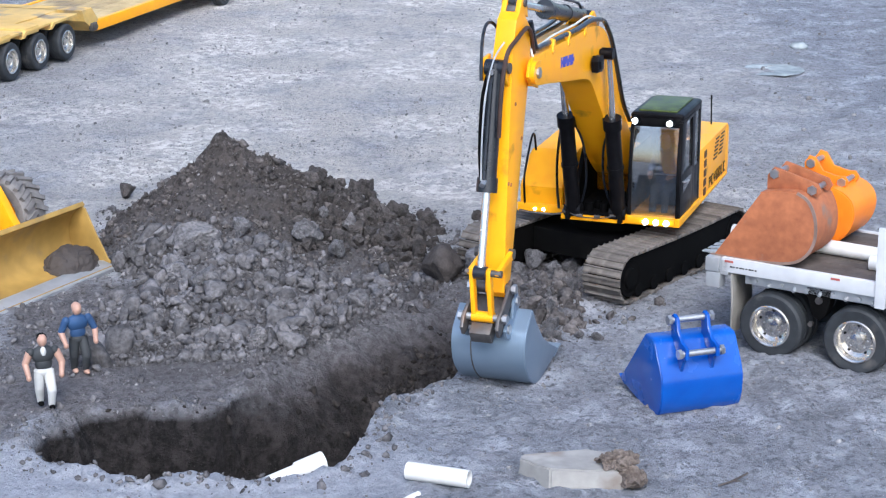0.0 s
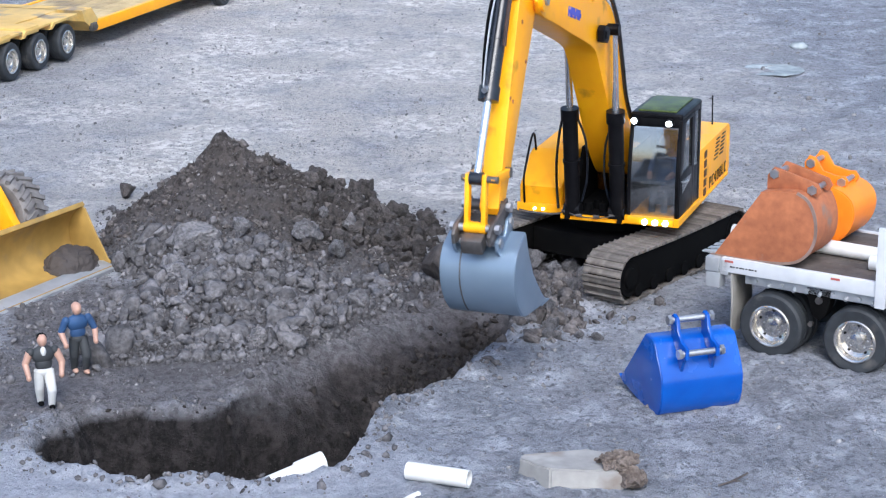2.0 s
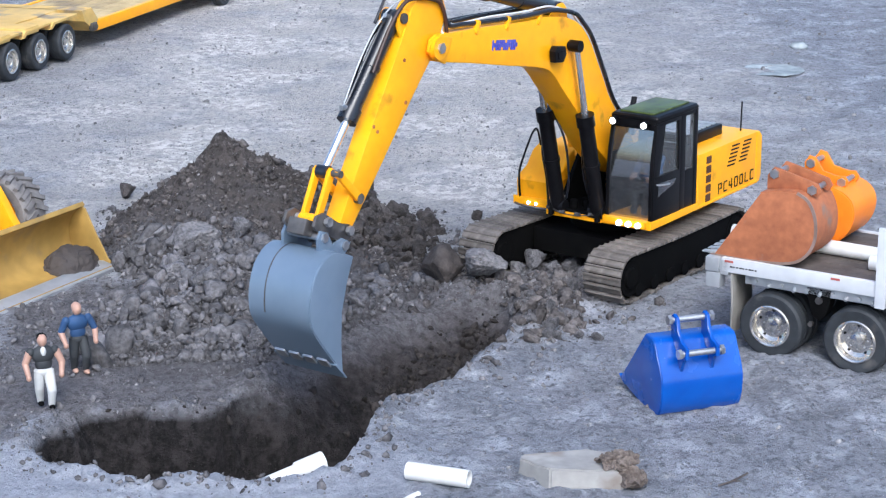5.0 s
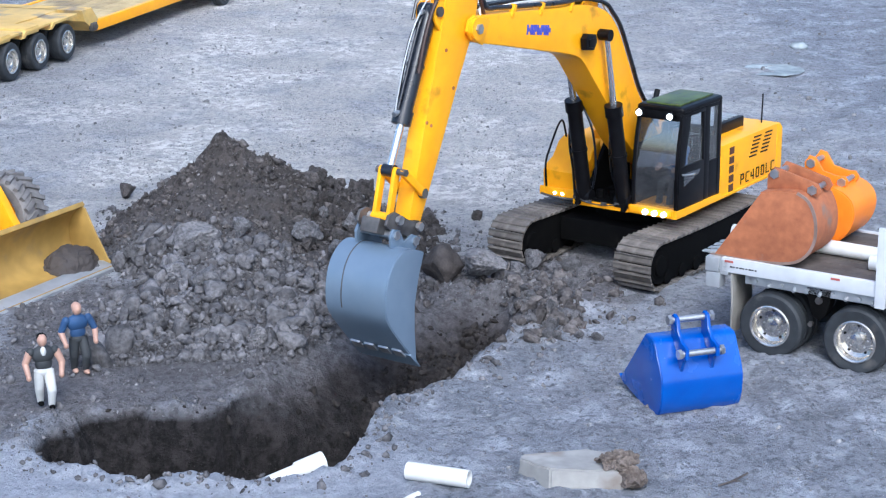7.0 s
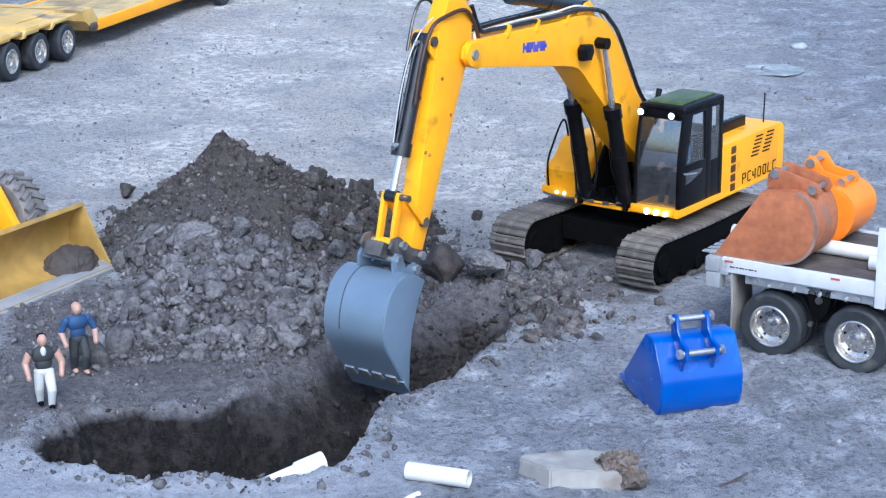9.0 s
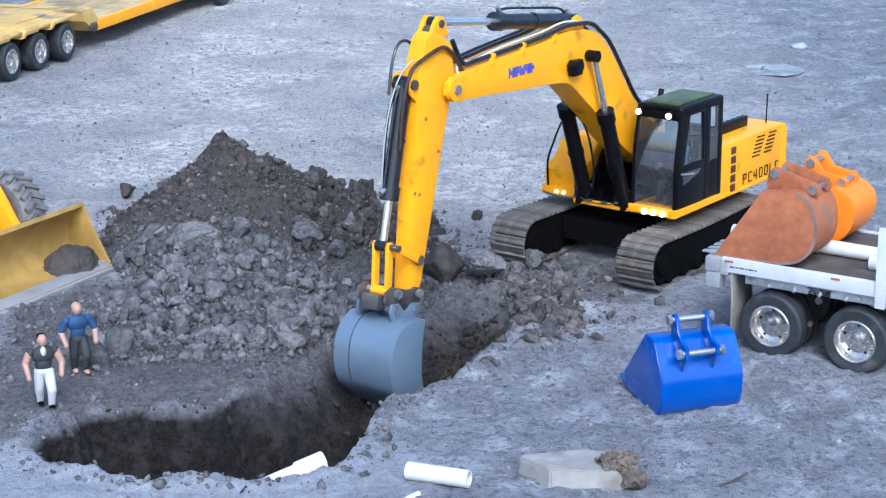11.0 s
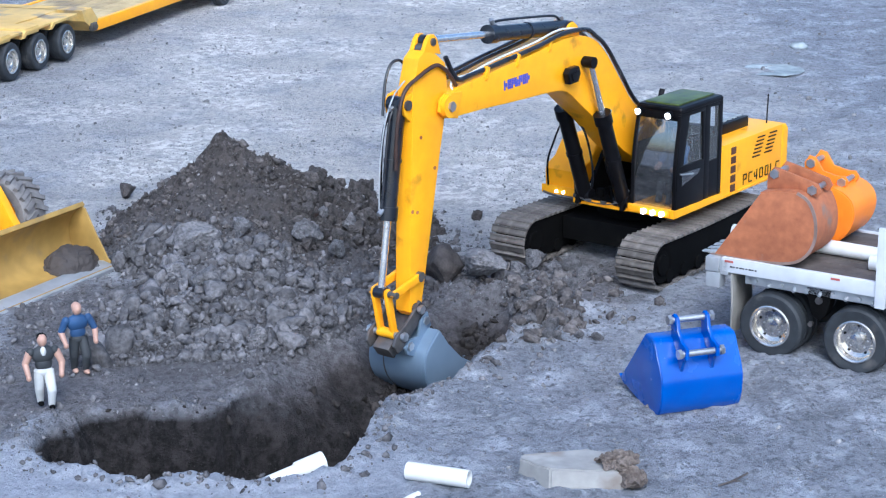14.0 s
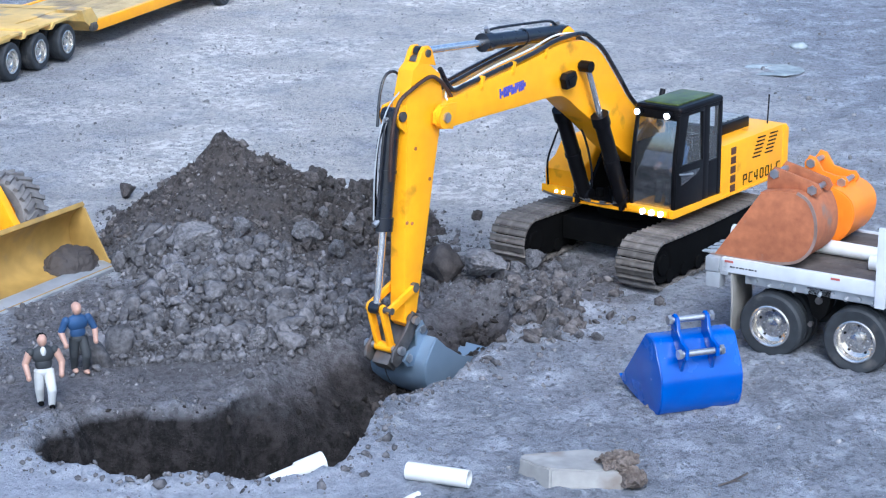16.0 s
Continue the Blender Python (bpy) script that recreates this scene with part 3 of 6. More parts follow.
SWING = [17.5, 17.5, 17.45, 17.5, 17.0, 8.0, 1.7, 2.75, 2.2, 2.3, 1.0, 1.05, 0.95, 1.0, 1.0, 0.89, 0.75, 0.2, -0.95, -0.99, -1.47, -1.48, -1.6, -1.3, -1.31, -1.38, -1.54, -1.87, -1.84]
BOOM = [23.96, 23.93, 24.1, 27.9, 33.9, 36.19, 36.28, 36.06, 27.34, 25.4, 28.0, 27.84, 27.85, 27.75, 27.77, 25.04, 24.09, 23.9, 18.66, 18.58, 18.66, 18.7, 18.96, 17.76, 16.72, 16.03, 15.73, 15.5, 15.14]
ARM = [-73.4, -73.5, -73.85, -72.63, -61.45, -46.38, -31.41, -22.94, -37.05, -37.8, -62.2, -61.9, -62.29, -62.01, -62.0, -65.04, -65.97, -66.4, -74.3, -73.43, -74.18, -75.62, -77.93, -77.4, -77.56, -77.05, -77.08, -77.8, -77.46]
CURL = [-37, -36.6, -37, -35.1, -22.0, -4.9, 17.3, 37.8, 30.3, 28, 24, 24.4, 23, 24, 26.4, 27.8, 30, 29.5, 9.5, 7.5, -4.6, -11.3, -25, -32.8, -38, -40.8, -44, -46, -48.9]
DRIVE_TIMES = [0, 4.2, 4.7, 5.3, 6.3, 6.5, 7, 7.5, 16]
DRIVE = [0, 0, 0, 0.05, 0.43, 0.655, 0.927, 1, 1]
BASE_FROM, BASE_TO = (0.2379, 2.4897, -127.53), (0.281, 2.5473, -126.2)


def eased(ts, vs, t):
    """Smooth value at t through the rows, with no overshoot."""
    k = max(i for i in range(len(ts) - 1) if ts[i] <= t + 1e-9)

    def slope(i):
        if i <= 0 or i >= len(ts) - 1:
            return 0.0
        a0, b0 = (vs[i] - vs[i - 1]) / (ts[i] - ts[i - 1]), (vs[i + 1] - vs[i]) / (ts[i + 1] - ts[i])
        return 0.0 if a0 * b0 <= 0 else 2 * a0 * b0 / (a0 + b0)

    h = ts[k + 1] - ts[k]
    u = (t - ts[k]) / h
    m0, m1 = slope(k) * h, slope(k + 1) * h
    return (2 * u ** 3 - 3 * u * u + 1) * vs[k] + (u ** 3 - 2 * u * u + u) * m0 + (3 * u * u - 2 * u ** 3) * vs[k + 1] + (u ** 3 - u * u) * m1


def turned(angle, p):
    c, s = math.cos(radians(angle)), math.sin(radians(angle))
    return Vector((p[0] * c - p[1] * s, p[0] * s + p[1] * c))


def flat_pose(p, angle, y=0.0):
    """A pose in the boom's plane: at (x, z), tipped up by angle."""
    return pose(p[0], y, p[1], 0, -angle, 0)


def angle_of(v):
    return math.degrees(math.atan2(v[1], v[0]))


def joints(t):
    """All moving parts' poses on the swinging deck at t."""
    b0, a0, c0 = eased(TIMES, BOOM, t), eased(TIMES, ARM, t), eased(TIMES, CURL, t)
    foot = Vector(FOOT)
    elbow = foot + turned(b0, (BOOM_LONG, 0))
    tip = elbow + turned(a0, (ARM_LONG, 0))
    nose = tip + turned(c0, (COUPLER_LONG, 0))
    lever = elbow + turned(a0, LEVER_PIN)
    d = nose - lever
    k = (LEVER_LONG ** 2 - LINK_LONG ** 2 + d.length_squared) / (2 * d.length)
    h = math.sqrt(max(LEVER_LONG ** 2 - k * k, 0))
    n = Vector((-d.y, d.x)).normalized()
    knee = lever + d.normalized() * k + n * h
    out = {"boom": flat_pose(foot, b0), "arm": flat_pose(elbow, a0), "bucket": flat_pose(tip, c0),
           "lever": flat_pose(lever, angle_of(knee - lever)), "link": flat_pose(knee, angle_of(nose - knee))}
    for name, lo, hi in (("boom_cylinder", Vector(BOOM_CYL_BASE), foot + turned(b0, BOOM_CYL_TOP)),
                         ("arm_cylinder", foot + turned(b0, ARM_CYL_BASE), elbow + turned(a0, ARM_CYL_TOP)),
                         ("bucket_cylinder", elbow + turned(a0, BUCKET_CYL_BASE), knee)):
        ang = angle_of(hi - lo)
        out[name] = flat_pose(lo, ang)
        out[name + "_rod"] = flat_pose(hi, ang + 180)
    return out


def base_pose(t):
    s = eased(DRIVE_TIMES, DRIVE, t)
    x, y, w = (p + s * (q - p) for p, q in zip(BASE_FROM, BASE_TO))
    return pose(x, y, 0.0, 0, 0, w)


excavator = thing("excavator", base_pose(0), "yellow tracked model excavator with a black cab digging a trench", "excavator")
ON_DECK, MOVING, SHOES = [], {}, []

# tracks
TRACK_Y, TRACK_WIDE, T_FRONT, T_REAR, T_R, T_HIGH = 0.1007, 0.056, 0.158, -0.118, 0.0335, 0.067
LOOP = 2 * (T_FRONT - T_REAR) + math.tau * T_R
SHOE_COUNT = 58


def loop_pose(s, y):
    """The pose of a shoe s metres round the track's loop: along the top to the front, round, back underneath."""
    s %= LOOP
    flat, half = T_FRONT - T_REAR, math.pi * T_R
    if s < flat:
        sag = 0.0025 * math.sin(math.pi * s / flat)
        return pose(T_REAR + s, y, T_HIGH - sag, 0, 0, 0)
    if s < flat + half:
        a0 = (s - flat) / T_R
        return pose(T_FRONT + T_R * math.sin(a0), y, T_HIGH - T_R + T_R * math.cos(a0), 0, math.degrees(a0), 0)
    if s < 2 * flat + half:
        return pose(T_FRONT - (s - flat - half), y, T_HIGH - 2 * T_R, 0, 180, 0)
    a0 = (s - 2 * flat - half) / T_R
    return pose(T_REAR - T_R * math.sin(a0), y, T_HIGH - T_R - T_R * math.cos(a0), 0, 180 + math.degrees(a0), 0)


bm = bmesh.new()
prism(bm, [(-0.0057, -0.0042), (0.0048, -0.0042), (0.0048, -0.0024), (0.0028, -0.0010), (-0.0030, -0.0006), (-0.0038, 0.0010), (-0.0052, 0.0010), (-0.0057, -0.0010)], -TRACK_WIDE / 2, TRACK_WIDE / 2, 0.0003, segments=1)
shoe_mesh = finish("track_shoe", bm, SHOE)
for side in (-1, 1):
    y = side * TRACK_Y
    bm = bmesh.new()
    w = TRACK_WIDE / 2 - 0.004
    outline = [(T_REAR - 0.02, 0.02), (T_REAR, 0.008), (T_FRONT, 0.008), (T_FRONT + 0.02, 0.02), (T_FRONT + 0.025, 0.034), (T_FRONT + 0.012, 0.055),
               (T_FRONT, 0.0605), (T_REAR, 0.0605), (T_REAR - 0.015, 0.052), (T_REAR - 0.025, 0.034)]
    prism(bm, outline, y - w, y + w, 0.002)
    track = part("track", bm, SOOT, excavator, "black track frame with dusty steel shoes")
    for x in np.linspace(T_REAR + 0.02, T_FRONT - 0.02, 7):
        bm = bmesh.new()
        rod(bm, (x, y - w - 0.002, 0.014), (x, y + w + 0.002, 0.014), 0.0095, sides=20)
        part("roller", bm, SOOT, track)
    for x, r in ((T_FRONT, 0.024), (T_REAR, 0.026)):
        bm = bmesh.new()
        lathe(bm, [(r * 0.3, -w - 0.003), (r * 0.55, -w - 0.003), (r * 0.6, -w + 0.001), (r, -w - 0.001), (r, w + 0.001), (r * 0.6, w - 0.001), (r * 0.55, w + 0.003), (r * 0.3, w + 0.003)],
              (x, y, T_HIGH - T_R), 28)
        part("sprocket" if x < 0 else "idler", bm, SOOT, track)
    for k in range(SHOE_COUNT):
        ob = new("track_shoe", shoe_mesh)
        ob.parent = track
        ob.matrix_basis = loop_pose(k * LOOP / SHOE_COUNT, y)
        SHOES.append((ob, k * LOOP / SHOE_COUNT, y))
bm = bmesh.new()
box(bm, -0.07, 0.09, -0.075, 0.075, 0.022, 0.056, 0.004)
for x in (-0.055, 0.07):
    box(bm, x - 0.014, x + 0.014, -0.09, 0.09, 0.02, 0.045, 0.004)
rod(bm, (0, 0, 0.055), (0, 0, 0.0815), 0.062, sides=40)
part("car_body", bm, SOOT, excavator, "black centre frame between the tracks")


def deck_part(name, bm, mats, label="", smooth=35):
    ob = part(name, bm, mats, excavator, label, smooth)
    ON_DECK.append(ob)
    return ob


# deck
bm = bmesh.new()
prism(bm, [(-0.205, 0.0825), (0.1045, 0.0825), (0.1045, 0.0935), (-0.0255, 0.0915), (-0.0260, 0.0862), (-0.205, 0.0862)], 0.040, 0.1155, 0.001)
prism(bm, [(-0.205, 0.0825), (0.078, 0.0825), (0.078, 0.0915), (-0.205, 0.0915)], -0.1150, -0.046, 0.001)
prism(bm, [(-0.205, 0.0815), (0.1040, 0.0815), (0.1040, 0.0885), (-0.205, 0.0885)], -0.0465, 0.0405, 0.0005)
deck = deck_part("deck", bm, YELLOW, "yellow deck plate with lamps along its front edge")
bm = bmesh.new()
box(bm, -0.028, 0.1020, -0.0450, 0.0395, 0.0886, 0.0912, 0.0008)
for x, y in ((0.088, -0.012), (0.086, 0.008), (0.070, -0.004), (0.066, 0.014)):
    rod(bm, (x, y, 0.091), (x, y, 0.103), 0.0055, sides=12)
part("valve_tray", bm, SOOT, deck, "oily black valve tray under the boom")
bm = bmesh.new()
box(bm, 0.0772, 0.0802, -0.1155, -0.0470, 0.0810, 0.0930, 0.0008)
part("front_strip", bm, YELLOW, deck, "yellow strip under the front box")
bm = bmesh.new()
hose(bm, [(0.0815, -0.112, 0.0825), (0.0825, -0.095, 0.0805), (0.0825, -0.065, 0.0805), (0.0815, -0.049, 0.0835)], 0.0016)
part("pipe", bm, COUPLER, deck, "greasy pipe along the front strip")
bm = bmesh.new()
for s in (-1, 1):
    prism(bm, [(-0.035, 0.083), (0.112, 0.083), (0.106, 0.102), (0.075, 0.105), (0.03, 0.165), (-0.02, 0.165)], s * 0.036 - 0.003, s * 0.036 + 0.003, 0.001)
box(bm, -0.06, -0.03, -0.045, 0.043, 0.083, 0.150, 0.002)
deck_part("boom_bracket", bm, SOOT, "black bracket plates holding the boom foot")
bm = bmesh.new()
box(bm, -0.2025, -0.03, -0.051, 0.0455, 0.083, 0.153, 0.004)
deck_part("engine_bay", bm, YELLOW)

# engine hood and counterweight
bm = bmesh.new()
prism(bm, [(-0.203, 0.083), (-0.026, 0.083), (-0.026, 0.153), (-0.030, 0.1575), (-0.203, 0.1575)], 0.046, 0.113, 0.002)
hood = deck_part("side_hood", bm, YELLOW, "yellow side hood with brown louvres and slanted vent slots")
for k in range(5):
    bm = bmesh.new()
    z = 0.0870 + k * 0.0134
    box(bm, -0.0640, -0.0510, 0.1128, 0.1142, z, z + 0.0100, 0.0003, segments=1)
    part("louvre", bm, BROWN, hood, "dark brown louvre")
for c, x0 in enumerate((-0.135, -0.171)):
    for k in range(6):
        bm = bmesh.new()
        z = 0.1235 + k * 0.0052
        x = x0 - k * 0.0028
        prism(bm, [(x, z), (x + 0.022, z + 0.0008), (x + 0.0215, z + 0.0028), (x - 0.0005, z + 0.0020)], 0.1128, 0.1138, 0)
        part("vent_slot", bm, BLACK, hood, "black vent slot")
bm = bmesh.new()
x = -0.088
for glyph in ("P", "C", "4", "0", "0", "L", "C"):
    h, z, w = 0.0150, 0.0900, 0.0100
    strokes = {"P": [(0, 0, 0.16, 1), (0, 0.88, 1, 1), (0, 0.42, 1, 0.54), (0.84, 0.42, 1, 1)], "C": [(0, 0.1, 0.16, 0.9), (0.1, 0.88, 1, 1), (0.1, 0, 1, 0.12)],
               "4": [(0.7, 0, 0.86, 1), (0, 0.32, 1, 0.44), (0, 0.35, 0.16, 0.8)], "0": [(0, 0.1, 0.16, 0.9), (0.84, 0.1, 1, 0.9), (0.1, 0.88, 0.9, 1), (0.1, 0, 0.9, 0.12)],
               "L": [(0, 0, 0.16, 1), (0, 0, 1, 0.12)]}[glyph]
    for u0, v0, u1, v1 in strokes:
        box(bm, x - u1 * w, x - u0 * w, 0.1128, 0.1138, z + v0 * h, z + v1 * h, 0)
    x -= w + 0.0062
part("marking", bm, BLACK, hood, "row of black painted marks")
bm = bmesh.new()
prism(bm, [(-0.222, 0.090), (-0.216, 0.081), (-0.2035, 0.081), (-0.2035, 0.1572), (-0.214, 0.1565), (-0.222, 0.149)], -0.113, 0.113, 0.003, segments=3)
weight = deck_part("counterweight", bm, YELLOW, "rounded yellow counterweight")
bm = bmesh.new()
prism(bm, [(-0.203, 0.083), (0.02, 0.083), (0.02, 0.145), (0.0, 0.1525), (-0.203, 0.1575)], -0.113, -0.052, 0.003)
deck_part("tank_box", bm, YELLOW, "yellow fuel tank box")
bm = bmesh.new()
prism(bm, [(0.0205, 0.083), (0.076, 0.083), (0.077, 0.116), (0.070, 0.123), (0.052, 0.131), (0.036, 0.150), (0.0205, 0.156)], -0.113, -0.052, 0.004, segments=3)
tool_box = deck_part("tool_box", bm, YELLOW, "yellow front box with a sloping lid")
bm = bmesh.new()
rod(bm, (0.005, -0.068, 0.152), (0.005, -0.068, 0.162), 0.0055)
rod(bm, (0.005, -0.068, 0.161), (0.005, -0.068, 0.166), 0.0072)
part("filler_cap", bm, YELLOW, tool_box)
bm = bmesh.new()
hose(bm, [(0.0785, -0.105, 0.088), (0.080, -0.106, 0.125), (0.068, -0.106, 0.148), (0.046, -0.106, 0.176), (0.034, -0.106, 0.177), (0.024, -0.106, 0.150)], 0.0015)
deck_part("handrail", bm, BLACK, "thin black bent handrail")
bm = bmesh.new()
box(bm, -0.165, -0.060, 0.000, 0.078, 0.1535, 0.1725, 0.003)
vent = deck_part("hood_vent", bm, BLACK, "black raised vent box on the hood")
for k in range(6):
    bm = bmesh.new()
    box(bm, -0.156 + k * 0.015, -0.147 + k * 0.015, 0.006, 0.072, 0.1723, 0.1742, 0.0004, segments=1)
    part("slat", bm, GALVANISED, vent, "grey slat")
bm = bmesh.new()
rod(bm, (-0.105, -0.035, 0.150), (-0.105, -0.035, 0.196), 0.0055)
rod(bm, (-0.105, -0.035, 0.194), (-0.110, -0.035, 0.207), 0.0042)
deck_part("exhaust", bm, BLACK, "short black exhaust stack")
bm = bmesh.new()
rod(bm, (-0.193, 0.092, 0.157), (-0.199, 0.090, 0.198), 0.0011, sides=8)
ball(bm, (-0.199, 0.090, 0.198), (0.0017, 0.0017, 0.0017), sub=1)
deck_part("aerial", bm, BLACK, "thin black whip aerial")

# cab
CX0, CX1, CY0, CY1, CZ0, CZ1 = -0.024, 0.102, 0.0435, 0.113, 0.083, 0.231
bm = bmesh.new()


def cab_x(z):
    """The front of the cab leans back towards its top."""
    return CX1 - 0.002 - 0.016 * max(0.0, (z - 0.14) / 0.09) ** 1.7


front = [(cab_x(z), z) for z in (0.083, 0.115, 0.145, 0.165, 0.185, 0.205, 0.222)]
box(bm, CX0, CX0 + 0.005, CY0 + 0.006, CY1 - 0.006, CZ0, 0.172, 0.0006)
box(bm, CX0 + 0.003, CX1 - 0.006, CY0, CY0 + 0.003, CZ0, 0.176, 0.0006)
box(bm, CX0 + 0.003, CX1 - 0.004, CY0 + 0.002, CY1 - 0.002, CZ0, CZ0 + 0.006, 0.0006)
cab = deck_part("cab", bm, BLACK, "black cab frame with large windows and a lit pair of lamps")
for y0, y1 in ((CY0, CY0 + 0.005), (CY1 - 0.005, CY1)):
    bm = bmesh.new()
    prism(bm, [(p[0] - 0.006, p[1]) for p in front] + [(p[0], p[1]) for p in front[::-1]], y0, y1, 0.001)
    part("pillar", bm, BLACK, cab)
for x0, x1, y0, y1, z0 in ((CX0, CX0 + 0.008, CY0, CY0 + 0.008, CZ0), (CX0, CX0 + 0.010, CY1 - 0.008, CY1, CZ0), (0.010, 0.0255, CY1 - 0.006, CY1, CZ0),
                           (CX0, cab_x(0.222) + 0.001, CY1 - 0.007, CY1, 0.2185), (cab_x(0.222) - 0.008, cab_x(0.222) + 0.002, CY0, CY1, 0.212)):
    bm = bmesh.new()
    box(bm, x0, x1, y0, y1, z0, 0.224, 0.001)
    part("pillar" if z0 == CZ0 else "header_rail", bm, BLACK, cab)
bm = bmesh.new()
box(bm, CX0 - 0.001, cab_x(0.222) + 0.003, CY0 - 0.001, CY1 + 0.001, 0.2215, CZ1, 0.006, segments=3)
part("roof", bm, BLACK, cab, "rounded black roof")
bm = bmesh.new()
box(bm, CX0 + 0.008, 0.080, CY0 + 0.008, CY1 - 0.010, CZ1 - 0.001, CZ1 + 0.0022, 0.0012)
part("roof_hatch", bm, MOSSY, cab, "glossy green-tinted roof panel")
bm = bmesh.new()
prism(bm, [(p[0] - 0.0035, p[1]) for p in front] + [(p[0] - 0.0020, p[1]) for p in front[::-1]], CY0 + 0.005, CY1 - 0.005, 0)
part("windscreen", bm, SCREEN, cab, "smoked windscreen with grey glare", 60).visible_shadow = False
bm = bmesh.new()
prism(bm, [(0.026, 0.088), (0.0985, 0.088), (0.0975, 0.152), (0.026, 0.150)], CY1 - 0.004, CY1 + 0.001, 0.0006)
prism(bm, [(0.026, 0.149), (0.029, 0.149), (0.033, 0.220), (0.026, 0.220)], CY1 - 0.004, CY1 + 0.001, 0.0004)
prism(bm, [(0.082, 0.150), (0.0975, 0.150), (0.091, 0.220), (0.067, 0.220)], CY1 - 0.004, CY1 + 0.001, 0.0004)
prism(bm, [(0.026, 0.2175), (0.0900, 0.2175), (0.0895, 0.222), (0.026, 0.222)], CY1 - 0.004, CY1 + 0.0012, 0.0004)
part("door", bm, BLACK, cab, "black cab door with a tall window")
bm = bmesh.new()
prism(bm, [(0.0845, 0.1240), (0.0860, 0.1425), (0.0360, 0.1400), (0.0440, 0.1335)], CY1 + 0.0008, CY1 + 0.0018, 0.0003)
part("lower_window", bm, SCREEN, cab, "small smoked pane low in the door")
bm = bmesh.new()
prism(bm, [(0.028, 0.149), (0.083, 0.151), (0.068, 0.219), (0.032, 0.219)], CY1 - 0.0025, CY1 - 0.0012, 0)
part("door_window", bm, GLASS, cab, "clear door window").visible_shadow = False
bm = bmesh.new()
prism(bm, [(-0.016, 0.145), (0.011, 0.140), (0.011, 0.220), (-0.016, 0.220)], CY1 - 0.0025, CY1 - 0.0012, 0)
part("side_window", bm, GLASS, cab, "clear rear side window").visible_shadow = False
bm = bmesh.new()
box(bm, CX0 + 0.004, 0.026, CY1 - 0.005, CY1 - 0.0005, 0.088, 0.144, 0.0006)
part("rear_side_panel", bm, BLACK, cab)
bm = bmesh.new()
hose(bm, [(0.060, CY1, 0.137), (0.060, CY1 + 0.004, 0.137), (0.088, CY1 + 0.004, 0.141), (0.088, CY1, 0.141)], 0.0012)
part("door_handle", bm, STEEL, cab, "grey door handle")
bm = bmesh.new()
box(bm, 0.005, 0.045, 0.060, 0.098, 0.095, 0.118, 0.004)
box(bm, -0.004, 0.010, 0.060, 0.098, 0.115, 0.170, 0.004)
part("seat", bm, SOOT, cab, "black driver seat")
for (x, y, z) in ((0.0947, 0.0506, 0.2205), (0.0950, 0.0971, 0.2195)):
    bm = bmesh.new()
    rod(bm, (x - 0.006, y, z), (x + 0.002, y, z), 0.0058, sides=20)
    lamp = part("cab_lamp", bm, BLACK, cab, "small round work lamp, lit")
    bm = bmesh.new()
    rod(bm, (x + 0.0018, y, z), (x + 0.0032, y, z), 0.0040, sides=20)
    part("lens", bm, LENS, lamp, "white glowing lens")
bm = bmesh.new()
box(bm, 0.1035, 0.109, 0.046, 0.109, 0.0845, 0.0935, 0.001)
lamp_bar = deck_part("lamp_bar", bm, YELLOW, "yellow bar with three lit lamps")
for y in (0.071, 0.085, 0.099):
    bm = bmesh.new()
    rod(bm, (0.109, y, 0.0885), (0.1122, y, 0.0885), 0.0038, sides=20)
    part("lens", bm, LENS, lamp_bar, "white glowing lens")
for y in (-0.090, -0.078):
    bm = bmesh.new()
    rod(bm, (0.0795, y, 0.0855), (0.0818, y, 0.0855), 0.0021, sides=16)
    part("front_lamp", bm, LENS, deck, "small white glowing lamp")
bm = bmesh.new()
for y, dz in ((-0.040, 0.0), (-0.02, -0.004), (0.004, -0.004), (0.026, 0.0)):
    rod(bm, (0.1055, y - 0.004, 0.0925 + dz), (0.1055, y + 0.004, 0.0925 + dz), 0.0026, sides=10)
hose(bm, [(0.106, -0.042, 0.094), (0.109, -0.02, 0.088), (0.109, 0.01, 0.088), (0.106, 0.034, 0.094)], 0.0009)
deck_part("hydraulic_line", bm, COUPLER, "bright hydraulic pipe across the deck front")

# the driver is a doll
bm = bmesh.new()
ball(bm, (0.040, 0.079, 0.182), (0.0085, 0.0078, 0.0105), 0)
rod(bm, (0.034, 0.079, 0.118), (0.037, 0.079, 0.171), 0.013, 0.012, 14, 1)
for s in (-1, 1):
    rod(bm, (0.037, 0.079 + s * 0.013, 0.166), (0.055, 0.079 + s * 0.016, 0.142), 0.0048, 0.004, 10, 1)
    rod(bm, (0.055, 0.079 + s * 0.016, 0.142), (0.072, 0.079 + s * 0.012, 0.140), 0.004, 0.0032, 10, 0)
    rod(bm, (0.034, 0.079 + s * 0.007, 0.120), (0.064, 0.079 + s * 0.008, 0.122), 0.0065, 0.0055, 10, 2)
    rod(bm, (0.064, 0.079 + s * 0.008, 0.122), (0.072, 0.079 + s * 0.008, 0.092), 0.0052, 0.0045, 10, 2)
deck_part("driver_doll", bm, [SKIN, CLOTH_BLUE, CLOTH_DARK], "plain seated driver doll in blue")

